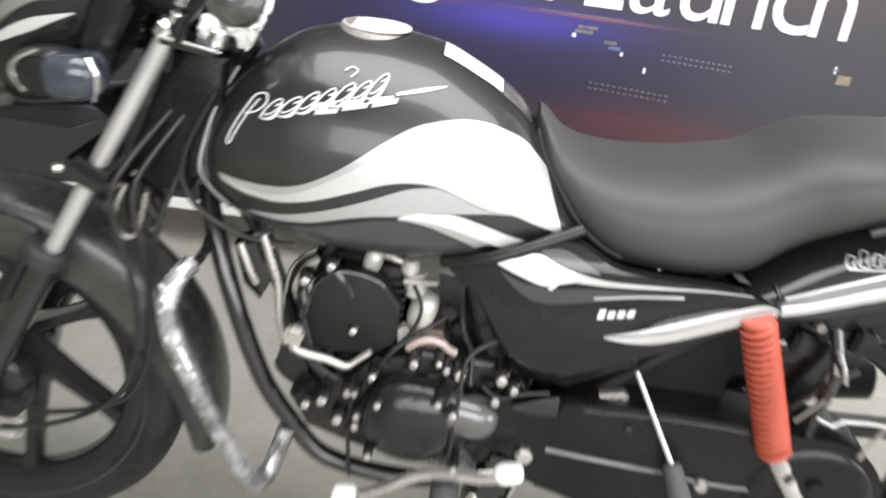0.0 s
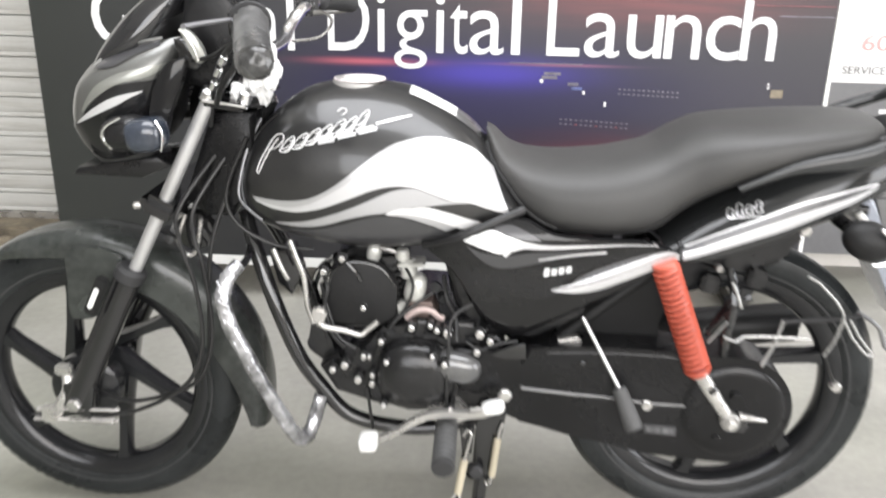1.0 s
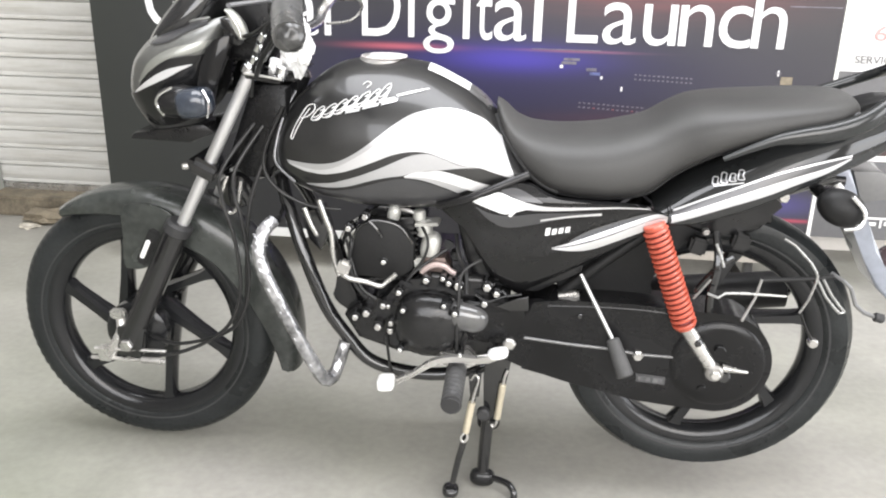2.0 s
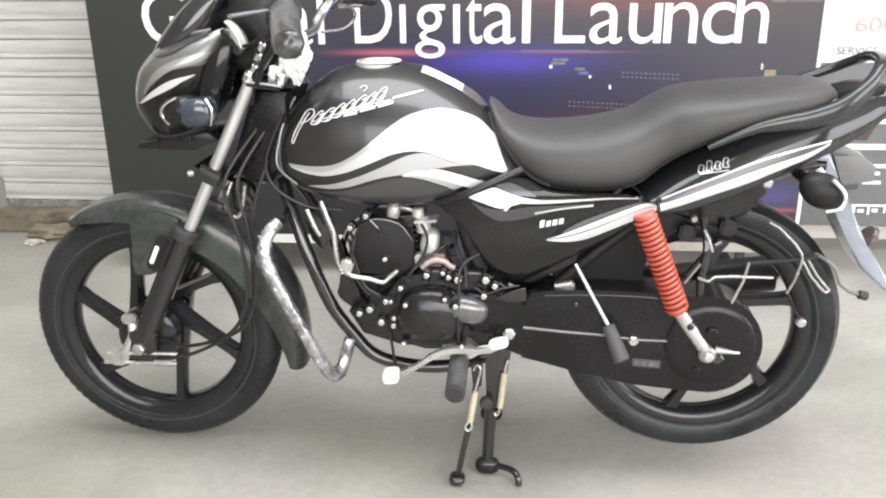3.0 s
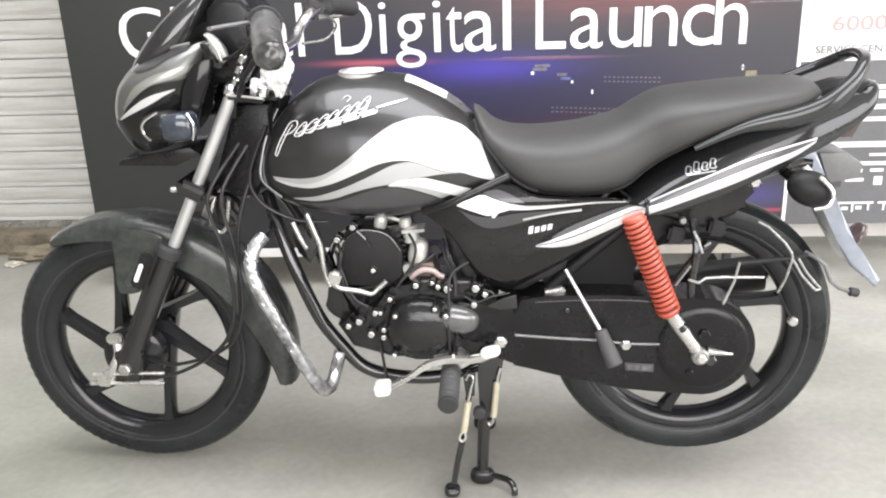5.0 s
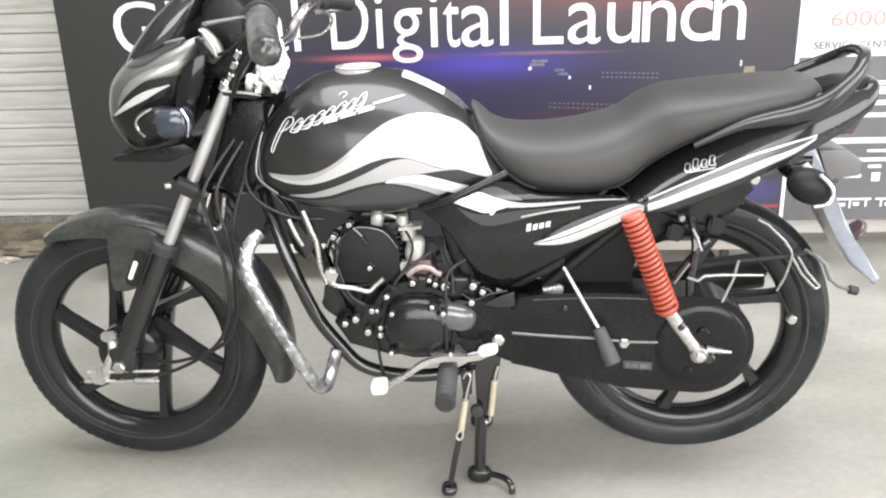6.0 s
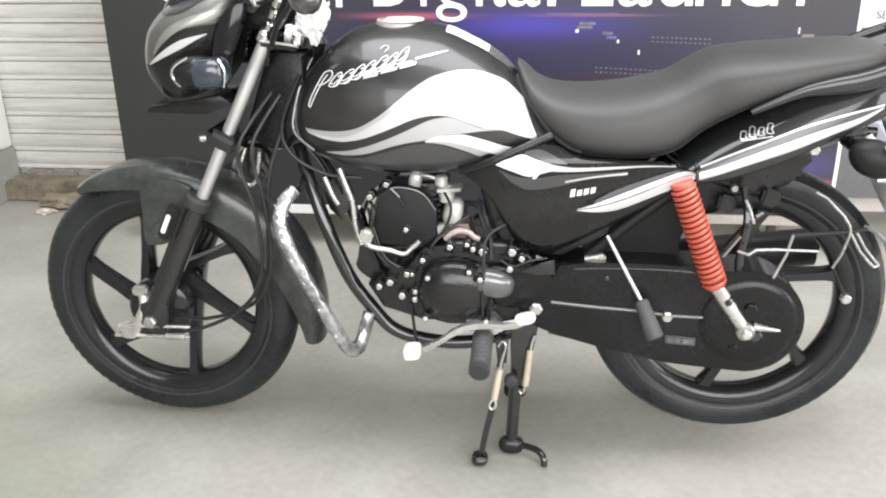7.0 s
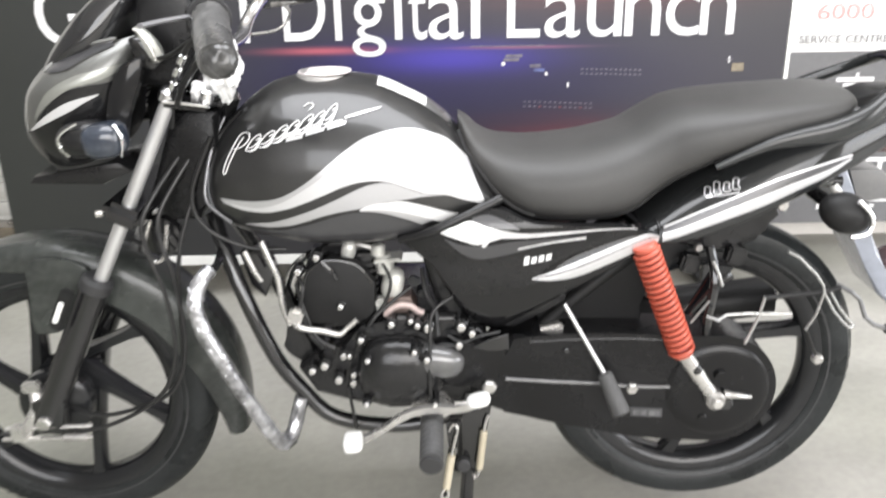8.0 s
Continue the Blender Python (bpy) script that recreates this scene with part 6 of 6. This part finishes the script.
part("flash", sheet(T_MID, [(1.126, 0.643), (1.168, 0.658), (1.231, 0.682), (1.295, 0.706), (1.348, 0.728), (1.403, 0.749), (1.444, 0.772)], TAIL.side, 0, 48, 4, 0.003), M["mid_grey"], tail, "silver-grey flash")
part("seam", tube([(x, -(TAIL.side(x, z) + 0.001), z) for x, z in ((1.118, 0.676), (1.122, 0.664), (1.122, 0.648), (1.118, 0.640))], 0.0035, 8, 4), M["plastic"], tail)
for k in range(4):
    x = 1.196 + 0.0145 * k
    z = 0.716 + 0.30 * (x - 1.196)
    h = (0.012, 0.016, 0.013, 0.016)[k]
    strokes([[(x, z + 0.002), (x + 0.0035, z + h), (x + 0.011, z + h + 0.001), (x + 0.009, z + h * 0.55), (x + 0.011, z + 0.003), (x + 0.001, z + 0.0015)]], TAIL.side, 0.0012, M["silver"], tail, "badge_bar", "bright outlined shape of the tail badge" if not k else "")
part("badge_line", sheet([(1.198, 0.7165), (1.25, 0.7275)], [(1.198, 0.7145), (1.25, 0.7255)], TAIL.side, 0, 8, 1, 0.002), M["silver"], tail)


def bow(rows, n=20, steps=8):
    """An oval bar along a smooth line with its own half height and half breadth at each point: x, y, z, up, across."""
    P = spline([r[:3] for r in rows], steps)
    hs, bs = (curve_of(range(len(rows)), [r[k] for r in rows]) for k in (3, 4))
    bm, rings = bmesh.new(), []
    for i, p in enumerate(P):
        d = (P[min(i + 1, len(P) - 1)] - P[max(i - 1, 0)]).normalized()
        side = d.cross(Vector((0, 0, 1))).normalized()
        up = side.cross(d).normalized()
        h, b = hs(i / steps), bs(i / steps)
        ring = []
        for k in range(n):
            q = 2 * math.pi * k / n
            c, sn = math.cos(q), math.sin(q)
            ring.append(bm.verts.new(p + side * (math.copysign(abs(c) ** 0.7, c) * b) + up * (math.copysign(abs(sn) ** 0.7, sn) * h)))
        rings.append(ring)
    for A, B in zip(rings, rings[1:]):
        for k in range(n):
            bm.faces.new((A[k], A[(k + 1) % n], B[(k + 1) % n], B[k]))
    bm.faces.new(rings[0])
    bm.faces.new(rings[-1])
    return bm


rail = part("grab_rail", bow([(1.21, -0.128, 0.768, 0.006, 0.012), (1.289, -0.137, 0.806, 0.010, 0.014), (1.341, -0.137, 0.817, 0.015, 0.014), (1.393, -0.131, 0.825, 0.0175, 0.014), (1.447, -0.120, 0.841, 0.0185, 0.013), (1.485, -0.105, 0.864, 0.0175, 0.012), (1.515, -0.085, 0.892, 0.0135, 0.012), (1.536, -0.055, 0.916, 0.0115, 0.012), (1.547, -0.015, 0.924, 0.010, 0.013),
                         (1.550, 0.040, 0.922, 0.010, 0.013), (1.540, 0.085, 0.908, 0.0105, 0.013), (1.508, 0.112, 0.889, 0.0105, 0.013), (1.462, 0.120, 0.870, 0.010, 0.013), (1.40, 0.122, 0.846, 0.010, 0.012)]), M["rail_glare_black"], bike, "broad glossy black grab rail looped round the tail")
part("rail_mount", rod((1.43, -0.080, 0.835), (1.450, -0.105, 0.846), 0.014, 12), M["dark_grey"], rail)
part("tail_insert", plate([(1.452, 0.840), (1.470, 0.862), (1.512, 0.874), (1.560, 0.876), (1.545, 0.852), (1.50, 0.835)], -0.045, 0.045, 0.006), M["matt_black"], tail, "matt black insert between the rails")
part("tail_lamp", plate([(1.515, 0.795), (1.557, 0.840), (1.568, 0.832), (1.535, 0.765), (1.515, 0.765)], -0.05, 0.05, 0.008), M["red_lens"], tail, "red tail lamp")

# rear mudguard
rmg = part("rear_mudguard", arch(RR, 150, 74, curve_of((0, 1), (0.330, 0.324)), curve_of((0, 0.5, 1), (0.06, 0.05, 0.02)), curve_of((0, 1), (0.070, 0.066))), M["plastic"], bike, "black inner rear mudguard")
part("mudguard_tail", plate([(1.432, 0.735), (1.466, 0.742), (1.490, 0.685), (1.512, 0.632), (1.550, 0.580), (1.580, 0.515), (1.628, 0.462), (1.618, 0.446), (1.560, 0.496), (1.527, 0.552), (1.492, 0.618), (1.466, 0.668)], -0.055, 0.055, 0.008, 3), M["film_blue"], rmg, "mudguard tail under pale bluish protective film")
part("film_edge", tube([(1.446, -0.056, 0.712), (1.474, -0.057, 0.668), (1.497, -0.057, 0.625)], 0.0075, 8, 5), M["label_white"], rmg, "white folded edge of the film")
part("tail_strut", tube([(1.36, -0.05, 0.70), (1.42, -0.05, 0.715), (1.46, -0.05, 0.715)], 0.012, 10, 5), M["plastic"], rmg)
part("plate_lamp_hood", plate([(1.475, 0.735), (1.53, 0.735), (1.565, 0.71), (1.562, 0.68), (1.50, 0.67)], -0.045, 0.045, 0.008), M["hood_grey"], rmg, "grey plate lamp hood")
part("rear_reflector", ball((1.582, -0.01, 0.552), (0.014, 0.030, 0.028), (0, 35, 0), 16, 10), M["red_lens"], rmg)
for s in (-1, 1):
    stalk = part("rear_indicator", rod((1.40, s * 0.07, 0.705), (1.415, s * 0.135, 0.697), 0.012, 12), M["plastic"], bike, "black rear indicator")
    part("indicator_body", ball((1.425, s * 0.158, 0.692), (0.046, 0.032, 0.034), (0, 24, 0)), M["matt_black"], stalk)
    part("indicator_rim", tube([(1.430, s * 0.188, 0.722), (1.455, s * 0.188, 0.695), (1.452, s * 0.190, 0.668), (1.425, s * 0.188, 0.660)], 0.0042, 8, 6), M["chrome"], stalk, "bright rim of the indicator lens")
bolt(1.328, -0.128, 0.700, 0.011, "steel", None, 0.012)

# side guard behind the shock
SG = -0.19
sg = part("side_guard", tube([(1.325, SG, 0.637), (1.345, SG, 0.626), (1.378, SG, 0.594), (1.391, SG, 0.576), (1.3945, SG, 0.567), (1.3945, SG, 0.558), (1.386, SG, 0.520), (1.377, SG + 0.01, 0.488)], 0.0025, 10, 1), M["bright_bar"], bike, "bright tubular side guard")
for line, r in (([(1.396, SG, 0.560), (1.416, SG, 0.527), (1.435, SG, 0.506), (1.446, SG, 0.496)], .0026), ([(1.406, SG, 0.562), (1.425, SG, 0.532), (1.444, SG, 0.510), (1.454, SG, 0.500)], .0026), ([(1.446, SG, 0.496), (1.454, SG, 0.500)], .0026),
                ([(1.296, SG, 0.555), (1.289, SG, 0.516), (1.271, SG, 0.468)], .0028), ([(1.204, SG + 0.01, 0.516), (1.222, SG, 0.513), (1.234, SG, 0.523), (1.266, SG, 0.525), (1.345, SG, 0.524)], .0028), ([(1.181, SG + 0.02, 0.500), (1.206, SG + 0.01, 0.545)], .0022), ([(1.212, SG + 0.03, 0.610), (1.221, SG + 0.02, 0.590), (1.229, SG + 0.02, 0.568)], .0030),
                ([(1.425, SG + 0.02, 0.568), (1.441, SG, 0.562), (1.457, SG, 0.548), (1.471, SG, 0.515), (1.488, SG, 0.501), (1.518, SG, 0.490)], .0040)):
    part("guard_bar", tube(line, r, 8, 1), M["hood_grey" if r > 0.0035 else "bright_bar"], sg)
part("guard_stay", tube([(1.378, SG + 0.01, 0.490), (1.400, -0.16, 0.450), (1.426, -0.130, 0.410)], 0.0026, 8, 5), M["matt_black"], sg)
part("guard_rail", tube([(1.296, SG + 0.004, 0.552), (1.340, SG + 0.004, 0.556), (1.395, SG + 0.004, 0.562), (1.425, SG + 0.01, 0.566)], 0.0045, 8, 5), M["matt_black"], sg)
part("bolt", rod((1.428, -0.124, 0.4055), (1.428, -0.140, 0.4055), 0.0098, 12), M["steel"], sg, "bright round bolt head")
part("guard_hook_tip", rod((1.508, SG, 0.494), (1.526, SG, 0.490), 0.009, 10), M["soft_rubber"], sg)
part("guard_bracket", tube([(1.217, -0.12, 0.62), (1.222, -0.15, 0.57), (1.216, -0.15, 0.50), (1.22, -0.14, 0.46)], 0.0085, 8, 4), M["satin"], sg)
part("guard_bracket", tube([(1.19, -0.13, 0.50), (1.225, -0.15, 0.56), (1.25, -0.15, 0.58)], 0.0065, 8, 4), M["satin"], sg)
part("under_tray", plate([(1.14, 0.645), (1.33, 0.690), (1.335, 0.672), (1.315, 0.632), (1.29, 0.612), (1.20, 0.605)], -0.090, 0.090, 0.008, 2, rounded=2), M["plastic"], bike, "black tray under the tail")
for x, z in ((1.19, 0.585), (1.27, 0.598)):
    part("tray_lug", block((x, -0.10, z), (0.034, 0.03, 0.034), 0.005, (0, 14, 0)), M["plastic"], bike)
part("bolt", rod((1.20, -0.105, 0.617), (1.20, -0.118, 0.617), 0.007, 8), M["alu"], bike)
